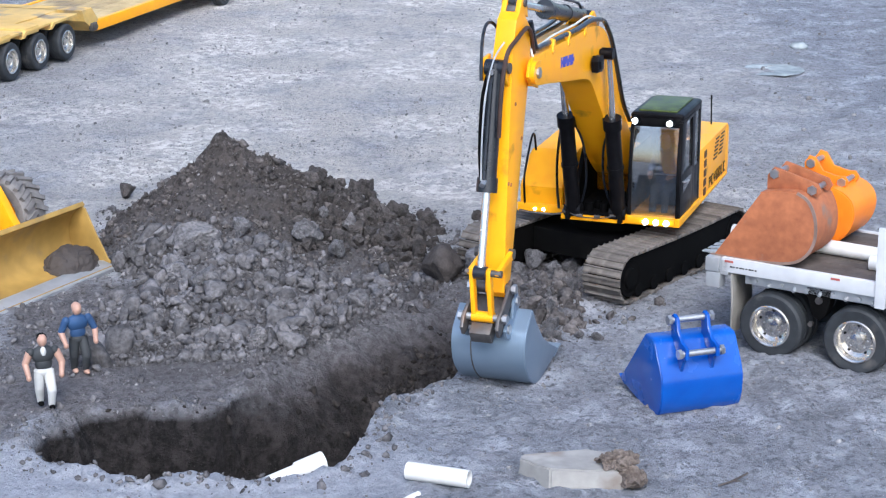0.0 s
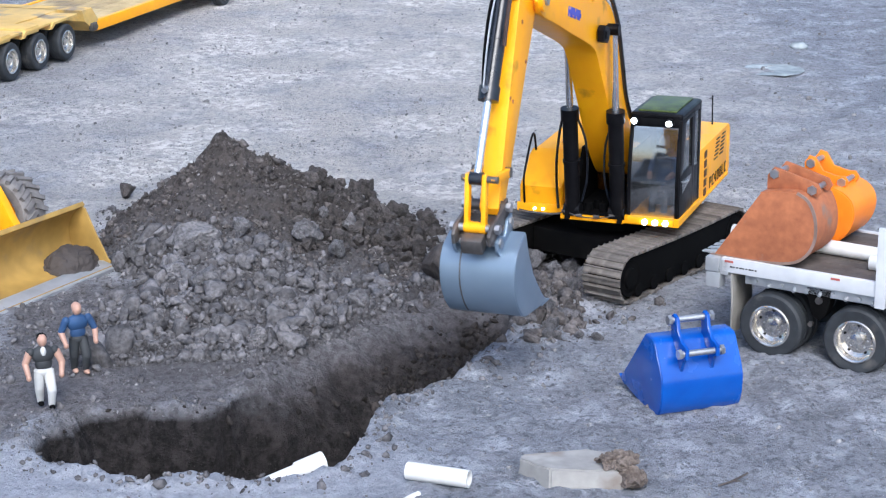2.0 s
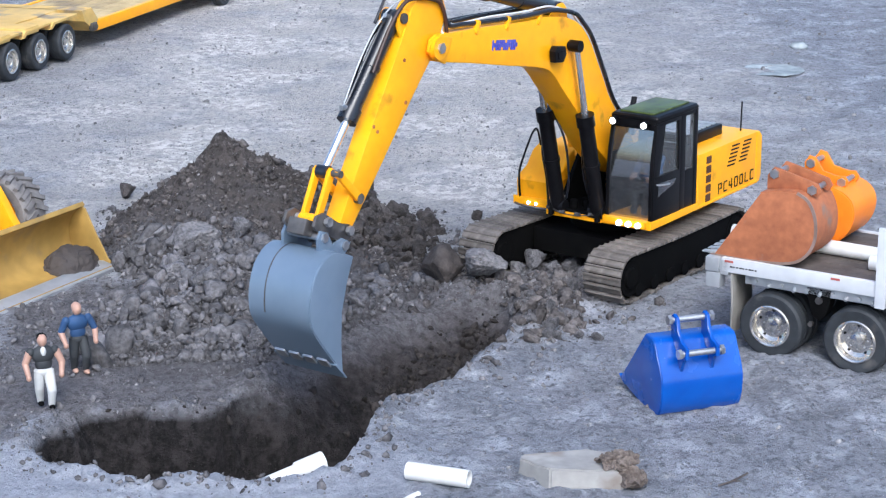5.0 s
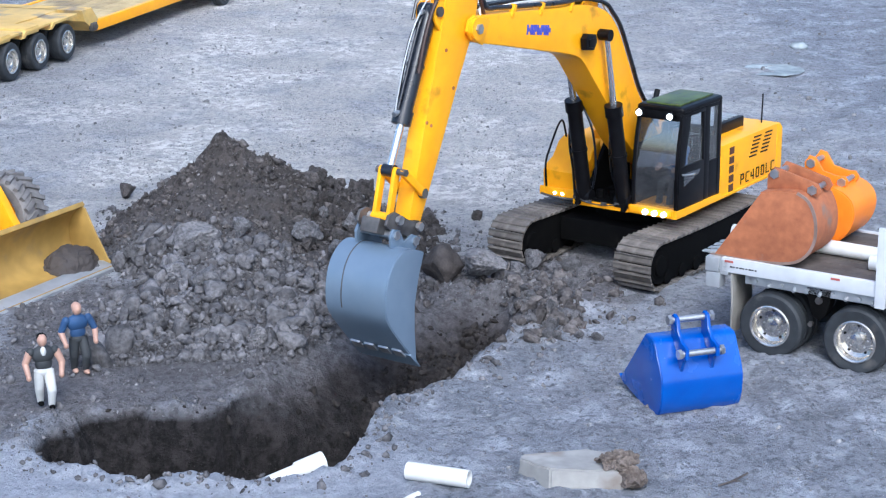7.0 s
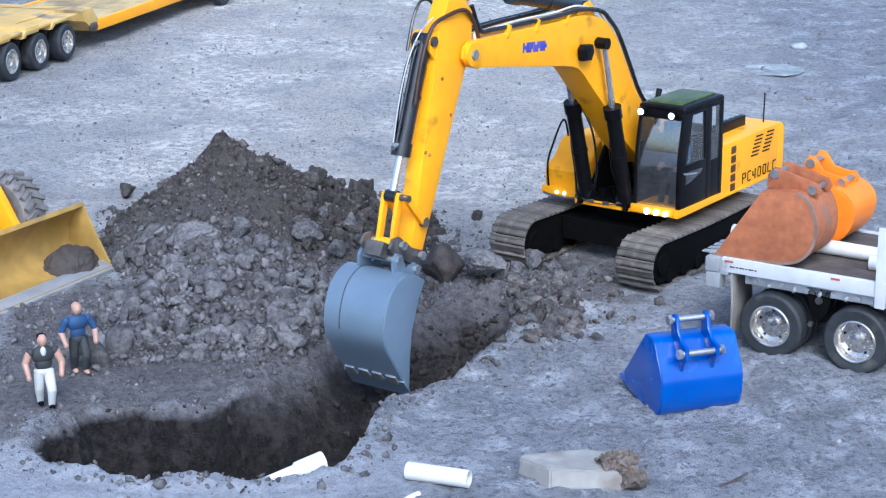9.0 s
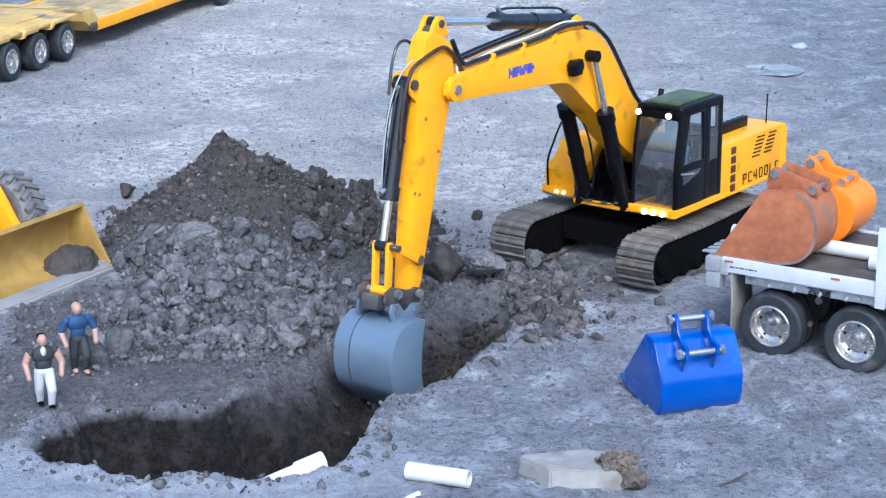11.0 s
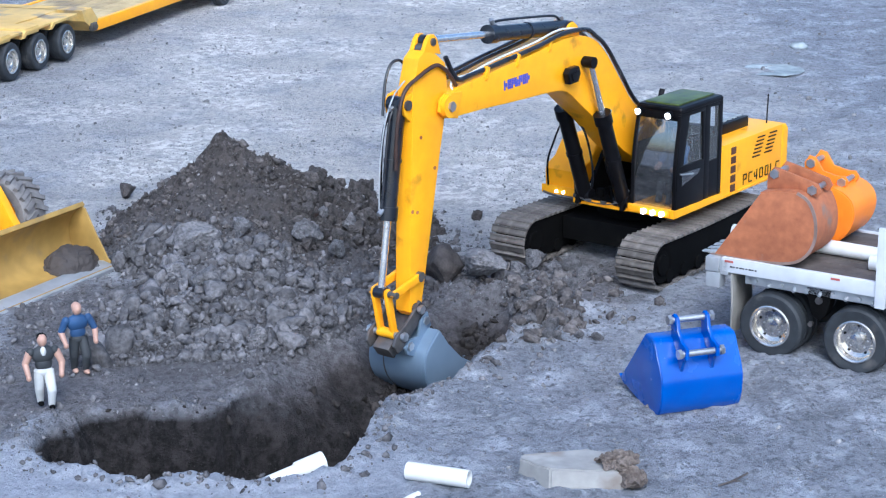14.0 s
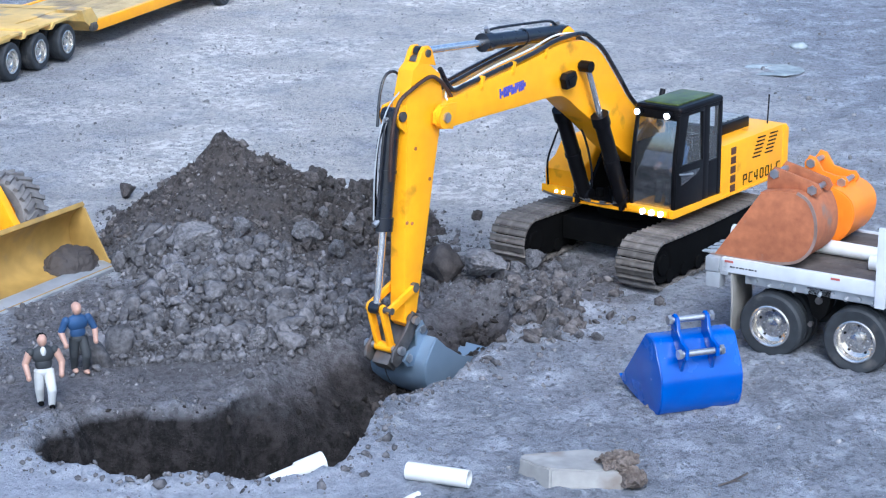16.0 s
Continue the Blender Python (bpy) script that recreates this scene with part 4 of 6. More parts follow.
# boom
TOP = rounded([(-0.018, 0.018), (0.0, 0.030), (0.0773, 0.0581), (0.1214, 0.0848), (0.1758, 0.1166), (0.2194, 0.1250), (0.276, 0.1115), (0.3279, 0.0877), (0.420, 0.049), (0.4891, 0.0185)], 4)
LOW = rounded([(0.490, -0.013), (0.4805, -0.0125), (0.420, 0.005), (0.3455, 0.0251), (0.285, 0.042), (0.252, 0.0486), (0.232, 0.046), (0.2074, 0.0374), (0.1512, 0.0182), (0.08, -0.010), (0.015, -0.024), (-0.012, -0.020)], 4)
bm = bmesh.new()
prism(bm, TOP + [(0.499, 0.012), (0.502, 0.0), (0.498, -0.010)] + LOW + [(-0.022, -0.006), (-0.024, 0.006)], -0.021, 0.021, 0.0018)
boom = part("boom", bm, YELLOW, excavator, "bent yellow box boom with hoses along its top")
MOVING["boom"] = [boom]
for s in (-1, 1):
    bm = bmesh.new()
    rod(bm, (BOOM_LONG - 0.006, s * 0.0205, 0), (BOOM_LONG - 0.006, s * 0.0285, 0), 0.0135, sides=28)
    boss = part("pivot_boss", bm, YELLOW, boom, "round boss with a steel pivot pin")
    bm = bmesh.new()
    rod(bm, (BOOM_LONG - 0.006, s * 0.028, 0), (BOOM_LONG - 0.006, s * 0.0315, 0), 0.0065, sides=6)
    part("pivot_nut", bm, STEEL, boss, "bare steel hex nut")
for s in (-1, 1):
    bm = bmesh.new()
    x = BOOM_LONG
    prism(bm, [(x - 0.03, -0.012), (x - 0.004, -0.0145), (x + 0.008, -0.009), (x + 0.010, 0.004), (x + 0.002, 0.0135), (x - 0.03, 0.02)], s * 0.0215 - 0.002, s * 0.0215 + 0.002, 0.0006)
    part("fork_plate", bm, YELLOW, boom)
bm = bmesh.new()
prism(bm, [(0.238, 0.064), (0.255, 0.058), (0.264, 0.070), (0.261, 0.078), (0.243, 0.084), (0.236, 0.076)], 0.023, 0.033, 0.002)
prism(bm, [(0.242, 0.066), (0.253, 0.063), (0.259, 0.071), (0.245, 0.079)], 0.0325, 0.0350, 0.001)
part("work_lamp", bm, BLACK, boom, "unlit black square work lamp on a bracket")
for s in (-1, 1):
    bm = bmesh.new()
    rod(bm, (BOOM_CYL_TOP[0], s * 0.0205, BOOM_CYL_TOP[1]), (BOOM_CYL_TOP[0], s * 0.0375, BOOM_CYL_TOP[1]), 0.0055, sides=20)
    part("cylinder_pin", bm, SOOT, boom)
bm = bmesh.new()
for s in (-1, 1):
    prism(bm, [(0.222, 0.118), (0.270, 0.108), (0.254, 0.134), (0.246, 0.139), (0.236, 0.136)], s * 0.013 - 0.002, s * 0.013 + 0.002, 0.0006)
part("cylinder_bracket", bm, YELLOW, boom)
for k, (y, lift) in enumerate(((-0.012, 0.004), (-0.004, 0.005), (0.0125, 0.002), (0.0090, 0.0065))):
    bm = bmesh.new()
    pts = [(x, y * (1.78 if k == 2 else 1.0), z + lift) for x, z in ((0.03, 0.044), (0.0773, 0.0591), (0.1214, 0.0868), (0.170, 0.1166), (0.200, 0.1265))]
    pts += [(0.225, y * 1.7, 0.133), (0.276, y * 1.7, 0.1175 + lift), (0.3279, y * 1.6, 0.0927 + lift), (0.40, y * 1.4, 0.0615 + lift), (0.452, y * 1.3, 0.042), (0.478, y * 1.3, 0.034)]
    pts += [(0.506, y * 1.2, 0.048 + 0.004 * k)] if k != 3 else [(0.486, y * 1.7, 0.024), (0.478, y * 2.0, 0.018), (0.468, y * 2.0, 0.026)]
    hose(bm, pts, (0.0026, 0.0026, 0.0031, 0.0014)[k])
    part("hose", bm, PLASTIC if k == 3 else TUBE_BLACK, boom, "pale grey hose" if k == 3 else "black rubber hose")
for x, z in ((0.300, 0.1005), (0.365, 0.0720), (0.425, 0.0475)):
    bm = bmesh.new()
    box(bm, x - 0.003, x + 0.003, 0.0165, 0.0225, z - 0.008, z + 0.009, 0.001)
    rod(bm, (x, 0.022, z - 0.003), (x, 0.0235, z - 0.003), 0.0015, sides=8)
    part("hose_clamp", bm, YELLOW, boom, "small yellow hose clamp")
bm = bmesh.new()
slope = Matrix.Translation((0.3602, 0.0, 0.047)) @ pose(0, 0, 0, 0, 19.0, 0)
for k in range(7):
    w = 0.0068
    x = 0.0275 - k * 0.0080
    for u0, v0, u1, v1 in ((0, 0, 0.42, 1), (0.58, 0.0 if k % 2 else 0.3, 1, 1 if k % 3 else 0.7)):
        box(bm, x - u1 * w, x - u0 * w, 0.0209, 0.0217, -0.0062 + v0 * 0.0124, -0.0062 + v1 * 0.0124, 0, m=slope)
part("marking", bm, MARK_BLUE, boom, "row of blue painted bars")

# arm
bm = bmesh.new()
AR = [(-0.080, 0.022), (-0.081, 0.036), (-0.074, 0.0455), (-0.050, 0.052), (-0.012, 0.0555), (0.020, 0.0490), (0.100, 0.036), (0.1696, 0.0235), (0.228, 0.0125), (0.249, 0.008), (0.254, 0.0),
      (0.249, -0.008), (0.235, -0.0125), (0.161, -0.0125), (0.060, -0.0115), (0.012, -0.0125), (-0.006, -0.0125), (-0.030, -0.007), (-0.050, 0.001), (-0.070, 0.012)]
AR = [(-0.060, 0.024), (-0.060, 0.0430)] + AR[3:19]
prism(bm, AR, -0.0060, 0.0165, 0.0014)
arm = part("arm", bm, YELLOW, excavator, "tapered yellow dipper arm")
MOVING["arm"] = [arm]
bm = bmesh.new()
prism(bm, [(-0.0605, 0.024), (-0.0605, 0.0425), (-0.0660, 0.0405), (-0.0700, 0.034), (-0.0680, 0.026)], 0.0002, 0.0103, 0.0006)
rod(bm, (-0.0719, -0.0078, 0.0298), (-0.0719, 0.0185, 0.0298), 0.0046, sides=18)
part("end_plate", bm, COUPLER, arm, "dark greasy end plate and pin between the ears")
for y0, y1 in ((-0.0060, 0.0000), (0.0105, 0.0165)):
    bm = bmesh.new()
    prism(bm, [(-0.0590, 0.0105), (-0.0690, 0.0165), (-0.0770, 0.0220), (-0.0808, 0.0285), (-0.0790, 0.0355), (-0.0720, 0.0400), (-0.0590, 0.0435)], y0, y1, 0.0012)
    part("ear", bm, YELLOW, arm)
for p, r, w in ((LEVER_PIN, 0.006, 0.0225), ((0.2440, 0), 0.0065, 0.0225), (BUCKET_CYL_BASE, 0.006, 0.017)):
    bm = bmesh.new()
    rod(bm, (p[0], -w, p[1]), (p[0], w, p[1]), r, sides=20)
    part("pivot_pin", bm, COUPLER, arm, "steel pivot pin")
for s in (-1, 1):
    bm = bmesh.new()
    prism(bm, [(-0.012, 0.050), (0.026, 0.043), (0.016, 0.062), (0.004, 0.068), (-0.006, 0.064)], s * 0.012 - 0.002, s * 0.012 + 0.002, 0.0006)
    part("cylinder_bracket", bm, YELLOW, arm)
for x, z in ((0.1285, 0.019), (0.128, 0.0285), (0.04, 0.03), (0.075, -0.004)):
    bm = bmesh.new()
    rod(bm, (x, 0.016, z), (x, 0.0174, z), 0.0022, sides=10)
    part("bolt", bm, RUST, arm, "small rusty bolt head")
for r, paint, words, pts in (
        (0.0024, HOSE_BROWN, "dark reddish-brown hose lashed round the arm", [(0.080, 0.012, 0.064), (0.030, 0.013, 0.072), (-0.010, 0.015, 0.070), (-0.030, 0.0195, 0.052), (-0.0450, 0.0200, 0.0245), (-0.0430, 0.0200, 0.008), (-0.036, 0.017, -0.010), (-0.024, 0.014, -0.030)]),
        (0.0019, TUBE_BLACK, "thin black hose loop", [(-0.040, -0.0065, 0.044), (-0.046, -0.012, 0.052), (-0.040, -0.015, 0.063), (-0.018, -0.015, 0.069), (0.02, -0.012, 0.070)]),
        (0.0010, GALVANISED, "thin pale pipe beside the bucket cylinder", [(-0.024, 0.008, 0.062), (-0.004, 0.001, 0.071), (0.03, -0.003, 0.0755), (0.075, -0.004, 0.0740), (0.128, -0.003, 0.0670)]),
        (0.0018, SOOT, "thin hose beside the bucket cylinder", [(0.012, -0.008, 0.062), (0.040, -0.0095, 0.068), (0.09, -0.0090, 0.064), (0.128, -0.006, 0.058)])):
    bm = bmesh.new()
    hose(bm, pts, r)
    part("hose", bm, paint, arm, words)

# levers and links
bm = bmesh.new()
for s in (-1, 1):
    y = 0.0198 if s > 0 else -0.0120
    prism(bm, [(-0.005, -0.0030), (0.0, -0.0052), (0.012, -0.0046), (LEVER_LONG, -0.0042), (LEVER_LONG + 0.0045, 0.0), (LEVER_LONG, 0.0042), (0.012, 0.0046), (0.0, 0.0052), (-0.005, 0.0030)], y - 0.0026, y + 0.0026, 0.0008)
lever = part("lever", bm, YELLOW, excavator, "pair of yellow rocker levers")
MOVING["lever"] = [lever]
bm = bmesh.new()
rod(bm, (LEVER_LONG, -0.017, 0), (LEVER_LONG, 0.0245, 0), 0.0040, sides=18)
rod(bm, (LEVER_LONG, -0.006, 0), (LEVER_LONG, 0.0065, 0), 0.0060, sides=18)
part("knee_pin", bm, COUPLER, lever, "dark steel cross pin")
bm = bmesh.new()
for s in (-1, 1):
    prism(bm, [(-0.005, -0.003), (0.0, -0.0050), (LINK_LONG, -0.0044), (LINK_LONG + 0.004, 0.0), (LINK_LONG, 0.0044), (0.0, 0.0050), (-0.005, 0.003)], s * 0.0098 - 0.0026, s * 0.0098 + 0.0026, 0.001)
rod(bm, (LINK_LONG, -0.0125, 0), (LINK_LONG, 0.0125, 0), 0.0062, sides=18)
link = part("link", bm, YELLOW, excavator, "pair of yellow bucket links")
MOVING["link"] = [link]
bm = bmesh.new()
rod(bm, (0, -0.0135, 0), (0, 0.0135, 0), 0.0034, sides=14)
for s in (-1, 1):
    rod(bm, (LINK_LONG, s * 0.0122 - 0.0016, 0), (LINK_LONG, s * 0.0122 + 0.0016, 0), 0.0030, sides=6)
part("link_pin", bm, STEEL, link, "bare steel link pins")

# bucket with its coupler
bm = bmesh.new()
for s in (-1, 1):
    prism(bm, [(-0.008, 0.006), (-0.009, -0.006), (-0.003, -0.014), (0.052, -0.0135), (0.060, -0.010), (0.059, 0.002), (0.048, 0.008), (0.020, 0.004)], s * 0.0205 - 0.002, s * 0.0205 + 0.002, 0.0008)
box(bm, 0.004, 0.045, -0.0185, 0.0185, -0.0135, -0.0085, 0.001)
bucket = part("coupler", bm, COUPLER, excavator, "scuffed dark steel quick coupler carrying the bucket")
MOVING["bucket"] = [bucket]
bm = bmesh.new()
box(bm, 0.046, 0.062, -0.0125, 0.0125, -0.021, -0.003, 0.002)
part("hook_block", bm, COUPLER, bucket, "brown-grey worn hook block")
for x, z in ((0.0, 0.0), (0.0414, 0.0), (0.003, -0.0178), (0.0423, -0.0178)):
    bm = bmesh.new()
    rod(bm, (x, -0.026, z), (x, 0.026, z), 0.0042, sides=18)
    rod(bm, (x, 0.024, z), (x, 0.0285, z), 0.0056, sides=6)
    rod(bm, (x, -0.0285, z), (x, -0.024, z), 0.0056, sides=6)
    part("pin", bm, STEEL, bucket, "bright steel pin with a hex nut")
DIG = [(0.006, -0.0280), (0.026, -0.0285), (0.042, -0.0315), (0.0560, -0.0445), (0.0630, -0.0635), (0.0615, -0.086), (0.0535, -0.107), (0.0420, -0.1195), (0.019, -0.1320), (-0.005, -0.1435), (-0.027, -0.1527)]
curve = rounded(DIG, 4)
HALF = 0.0425
bm = bmesh.new()
wrapper(bm, curve, -HALF, HALF, 0.0022)
dig = part("bucket", bm, BUCKET_GREY, excavator, "smooth blue-grey steel digging bucket")
MOVING["bucket"].append(dig)
for s in (-1, 1):
    bm = bmesh.new()
    prism(bm, grow(curve, 0.0012) + [(-0.012, -0.122), (0.001, -0.090), (0.006, -0.055)], s * HALF - 0.0012, s * HALF + 0.0012, 0.0005)
    part("side_plate", bm, BUCKET_GREY, dig)
    bm = bmesh.new()
    prism(bm, [(-0.006, -0.012), (0.010, -0.011), (0.024, -0.022), (0.038, -0.011), (0.050, -0.012), (0.052, -0.022), (0.046, -0.0335), (0.000, -0.0305)], s * 0.0245 - 0.0018, s * 0.0245 + 0.0018, 0.0006)
    part("ear", bm, BUCKET_GREY, dig)
bm = bmesh.new()
prism(bm, [(-0.012, -0.1480), (-0.037, -0.1582), (-0.038, -0.1570), (-0.013, -0.1440)], -HALF - 0.0015, HALF + 0.0015, 0.0003)
part("cutting_edge", bm, BUCKET_GREY, dig, "thin worn cutting edge")
bm = bmesh.new()
for k in range(4):
    y = -0.030 + k * 0.02
    prism(bm, [(-0.002, -0.1460), (-0.014, -0.1512), (-0.0145, -0.1490), (-0.0025, -0.1435)], y - 0.007, y + 0.007, 0.0003)
part("wear_strap", bm, STEEL, dig, "bright bolted wear straps")
bm = bmesh.new()
wrapper(bm, grow(curve[5:26], -0.0004), -0.0205, -0.0190, 0.0008)
part("weld_seam", bm, COUPLER, dig, "thin dark weld seam")


def cylinder(name, barrel_long, rod_long, r, y, paint, label, head=0.0):
    bm = bmesh.new()
    rod(bm, (-0.004, y, 0), (barrel_long, y, 0), r, sides=24)
    rod(bm, (barrel_long - 0.012, y, 0), (barrel_long + 0.004, y, 0), r * 1.2, sides=24)
    rod(bm, (barrel_long * 0.5 - 0.002, y, 0), (barrel_long * 0.5 + 0.002, y, 0), r * 1.12, sides=24)
    rod(bm, (0, y - r * 1.1, 0), (0, y + r * 1.1, 0), r * 0.95, sides=20)
    body = part(name, bm, paint, excavator, label)
    bm = bmesh.new()
    up = r * (1.62 if name == "arm_cylinder" else 1.3)
    hose(bm, [(barrel_long * 0.06, y, r * 0.9), (barrel_long * 0.16, y, up), (barrel_long * 0.5, y, up * 1.04), (barrel_long * 0.86, y, up), (barrel_long - 0.003, y, r * 1.3)], 0.0017)
    rod(bm, (barrel_long - 0.008, y, r * 1.1), (barrel_long - 0.003, y, r * 1.8), 0.0032, sides=10, slot=1)
    rod(bm, (barrel_long * 0.03, y, r * 0.8), (barrel_long * 0.05, y, r * 1.5), 0.0028, sides=10, slot=1)
    part("feed_pipe", bm, [TUBE_BLACK, STEEL], body, "thin pipe along the cylinder")
    bm = bmesh.new()
    rod(bm, (0, y, 0), (rod_long, y, 0), r * 0.46, sides=20)
    rod(bm, (0, y - r * 0.75, 0), (0, y + r * 0.75, 0), r * 0.75, sides=20, slot=1)
    stick = part("cylinder_rod", bm, [CHROME, paint], excavator, "bright polished piston rod")
    MOVING.setdefault(name, []).append(body)
    MOVING.setdefault(name + "_rod", []).append(stick)


for s in (-1, 1):
    cylinder("boom_cylinder", 0.140, 0.125, 0.0102, s * 0.0310, BLACK, "black boom lift cylinder")
    bm = bmesh.new()
    y = s * 0.0310
    hose(bm, [(0.010, y - s * 0.011, 0.005), (0.045, y - s * 0.019, 0.007), (0.095, y - s * 0.017, 0.012), (0.131, y - s * 0.003, 0.015)], 0.0016)
    part("hose", bm, TUBE_BLACK, MOVING["boom_cylinder"][-1], "black hose beside the lift cylinder")
cylinder("arm_cylinder", 0.165, 0.145, 0.0098, 0.0, TUBE_BLACK, "blue-black arm cylinder")
cylinder("bucket_cylinder", 0.132, 0.100, 0.0098, 0.0, TUBE_BLACK, "blue-black bucket cylinder")
bm = bmesh.new()
hose(bm, [(0.085, -0.055, 0.090), (0.085, -0.058, 0.125), (0.105, -0.052, 0.165), (0.115, -0.045, 0.205), (0.121, -0.040, 0.222)], 0.0018)
deck_part("lift_hose", bm, TUBE_BLACK, "black hose looping up beside the lift cylinder")


def motions():
    """Everything that moves: the drive back, the swing, the boom, arm and bucket, and the shoes that turn round the tracks."""
    steps = [round(0.1 * k, 1) for k in range(161)]
    walk(excavator, [(t, base_pose(t)) for t in steps if t in (0, 16) or 4.1 <= t <= 7.6])
    swing = {t: pose(0, 0, 0, 0, 0, eased(TIMES, SWING, t)) for t in steps}
    posed = {t: joints(t) for t in steps}
    for ob in ON_DECK:
        walk(ob, [(t, swing[t]) for t in steps])
    for name, obs in MOVING.items():
        for ob in obs:
            walk(ob, [(t, swing[t] @ posed[t][name]) for t in steps])
    path = math.hypot(BASE_TO[0] - BASE_FROM[0], BASE_TO[1] - BASE_FROM[1])
    turning = [0.0] + [round(4.2 + 0.3 * k, 1) for k in range(12)] + [16.0]
    for ob, s, y in SHOES:
        walk(ob, [(t, loop_pose(s - path * eased(DRIVE_TIMES, DRIVE, t), y)) for t in turning])

# ---------------------------------------------------------------- the spare blue bucket


def on_ground(x, y, turn, lift=0.0):
    return pose(x, y, level(x, y) + lift, 0, 0, turn)


blue_bucket = thing("spare_bucket", pose(0.232, 1.888, 0.001, 0, 0, 18.4) @ pose(0, 0, 0, 0, 0, 90),
                    "glossy blue spare excavator bucket lying on the bare soil", "bucket", "spare buckets")
bucket_parts(blue_bucket, [(0.036, 0.0810), (0.016, 0.0805), (0.0075, 0.0680), (-0.0055, 0.0460), (-0.0075, 0.0300), (-0.005, 0.014), (0.001, 0.004), (0.012, 0.0012), (0.06, 0.004), (0.099, 0.012)], 0.0475, 0.0024, BLUE,
             [(-0.014, 0.0735), (0.014, 0.1035)], [(-0.020, 0.0685), (-0.012, 0.0655), (-0.004, 0.046), (0.003, 0.070), (0.018, 0.080), (0.021, 0.105), (0.015, 0.1100), (0.007, 0.1075), (0.003, 0.094), (-0.006, 0.084), (-0.019, 0.0805)],
             centre=-0.048, ear_at=0.018, pin_out=0.007, steps=3, shift=0.006)

# ---------------------------------------------------------------- the white flatbed trailer
trailer = thing("flatbed_trailer", pose(0.391, 2.071, -0.0035, 0, 0, -33.7), "white flatbed model trailer with dual wheels and a dark plank deck", "trailer")
for y0, y1, name in ((0.0, 0.007, "side_rail"), (0.196, 0.203, "side_rail")):
    bm = bmesh.new()
    box(bm, -0.073, 0.62, y0, y1, 0.1000, 0.1178, 0.0012)
    rail = part(name, bm, WHITE, trailer, "white side rail with small markings")
    bm = bmesh.new()
    box(bm, -0.069, -0.058, y0 - 0.0006, y0 + 0.001, 0.1125, 0.1150, 0)
    box(bm, 0.064, 0.075, y0 - 0.0006, y0 + 0.001, 0.1125, 0.1150, 0)
    part("reflector", bm, RED, rail, "small red reflector strip")
    bm = bmesh.new()
    for k in range(9):
        w = 0.0020 if k % 3 else 0.0032
        box(bm, -0.062 + k * 0.0040, -0.062 + k * 0.0040 + w, y0 - 0.0004, y0 + 0.001, 0.1068, 0.1084, 0)
    part("marking", bm, BLACK, rail, "row of small black marks")
bm = bmesh.new()
box(bm, -0.0755, -0.064, 0.0, 0.203, 0.096, 0.1155, 0.0015)
box(bm, -0.0925, -0.0755, -0.004, 0.014, 0.0995, 0.1172, 0.0012)
box(bm, -0.0870, -0.0755, 0.0145, 0.205, 0.099, 0.112, 0.001)
part("rear_bumper", bm, GALVANISED, trailer, "grey rear bumper beam")
bm = bmesh.new()
box(bm, -0.0915, -0.0735, -0.003, 0.013, 0.0800, 0.0988, 0.0012)
part("tail_lamp", bm, GALVANISED, trailer)
for y in (0.062, 0.135):
    bm = bmesh.new()
    box(bm, -0.06, 0.62, y, y + 0.008, 0.074, 0.104, 0.001)
    part("chassis_beam", bm, WHITE, trailer)
for k in range(8):
    bm = bmesh.new()
    box(bm, -0.04 + k * 0.085, -0.034 + k * 0.085, 0.006, 0.197, 0.092, 0.106, 0.0006)
    part("cross_beam", bm, GALVANISED, trailer)
bm = bmesh.new()
box(bm, -0.064, 0.62, 0.0072, 0.1958, 0.1085, 0.1125, 0)
for k in range(9):
    y = 0.0078 + k * 0.0209
    bm2 = bmesh.new()
    box(bm2, -0.063, 0.62, y, y + 0.0200, 0.1126, 0.1160, 0.0006, segments=1)
    part("deck_plank", bm2, PLANK, trailer, "dark weathered deck plank")
part("deck_floor", bm, GALVANISED, trailer)
for k, x in enumerate((0.118, 0.40)):
    bm = bmesh.new()
    box(bm, x, x + 0.012, -0.003, 0.004, 0.088, 0.182, 0.001)
    part("stake", bm, WHITE, trailer, "white upright stake at the deck side")


def tyre(bm, r, w, c, slot=0, lugs=0):
    lathe(bm, [(r * 0.62, -w * 0.42), (r * 0.80, -w * 0.50), (r * 0.92, -w * 0.49), (r * 0.985, -w * 0.40), (r, -w * 0.25), (r, -w * 0.06), (r * 0.975, -w * 0.05), (r * 0.975, w * 0.05),
               (r, w * 0.06), (r, w * 0.25), (r * 0.985, w * 0.40), (r * 0.92, w * 0.49), (r * 0.80, w * 0.50), (r * 0.62, w * 0.42)], c, 48, slot, True)


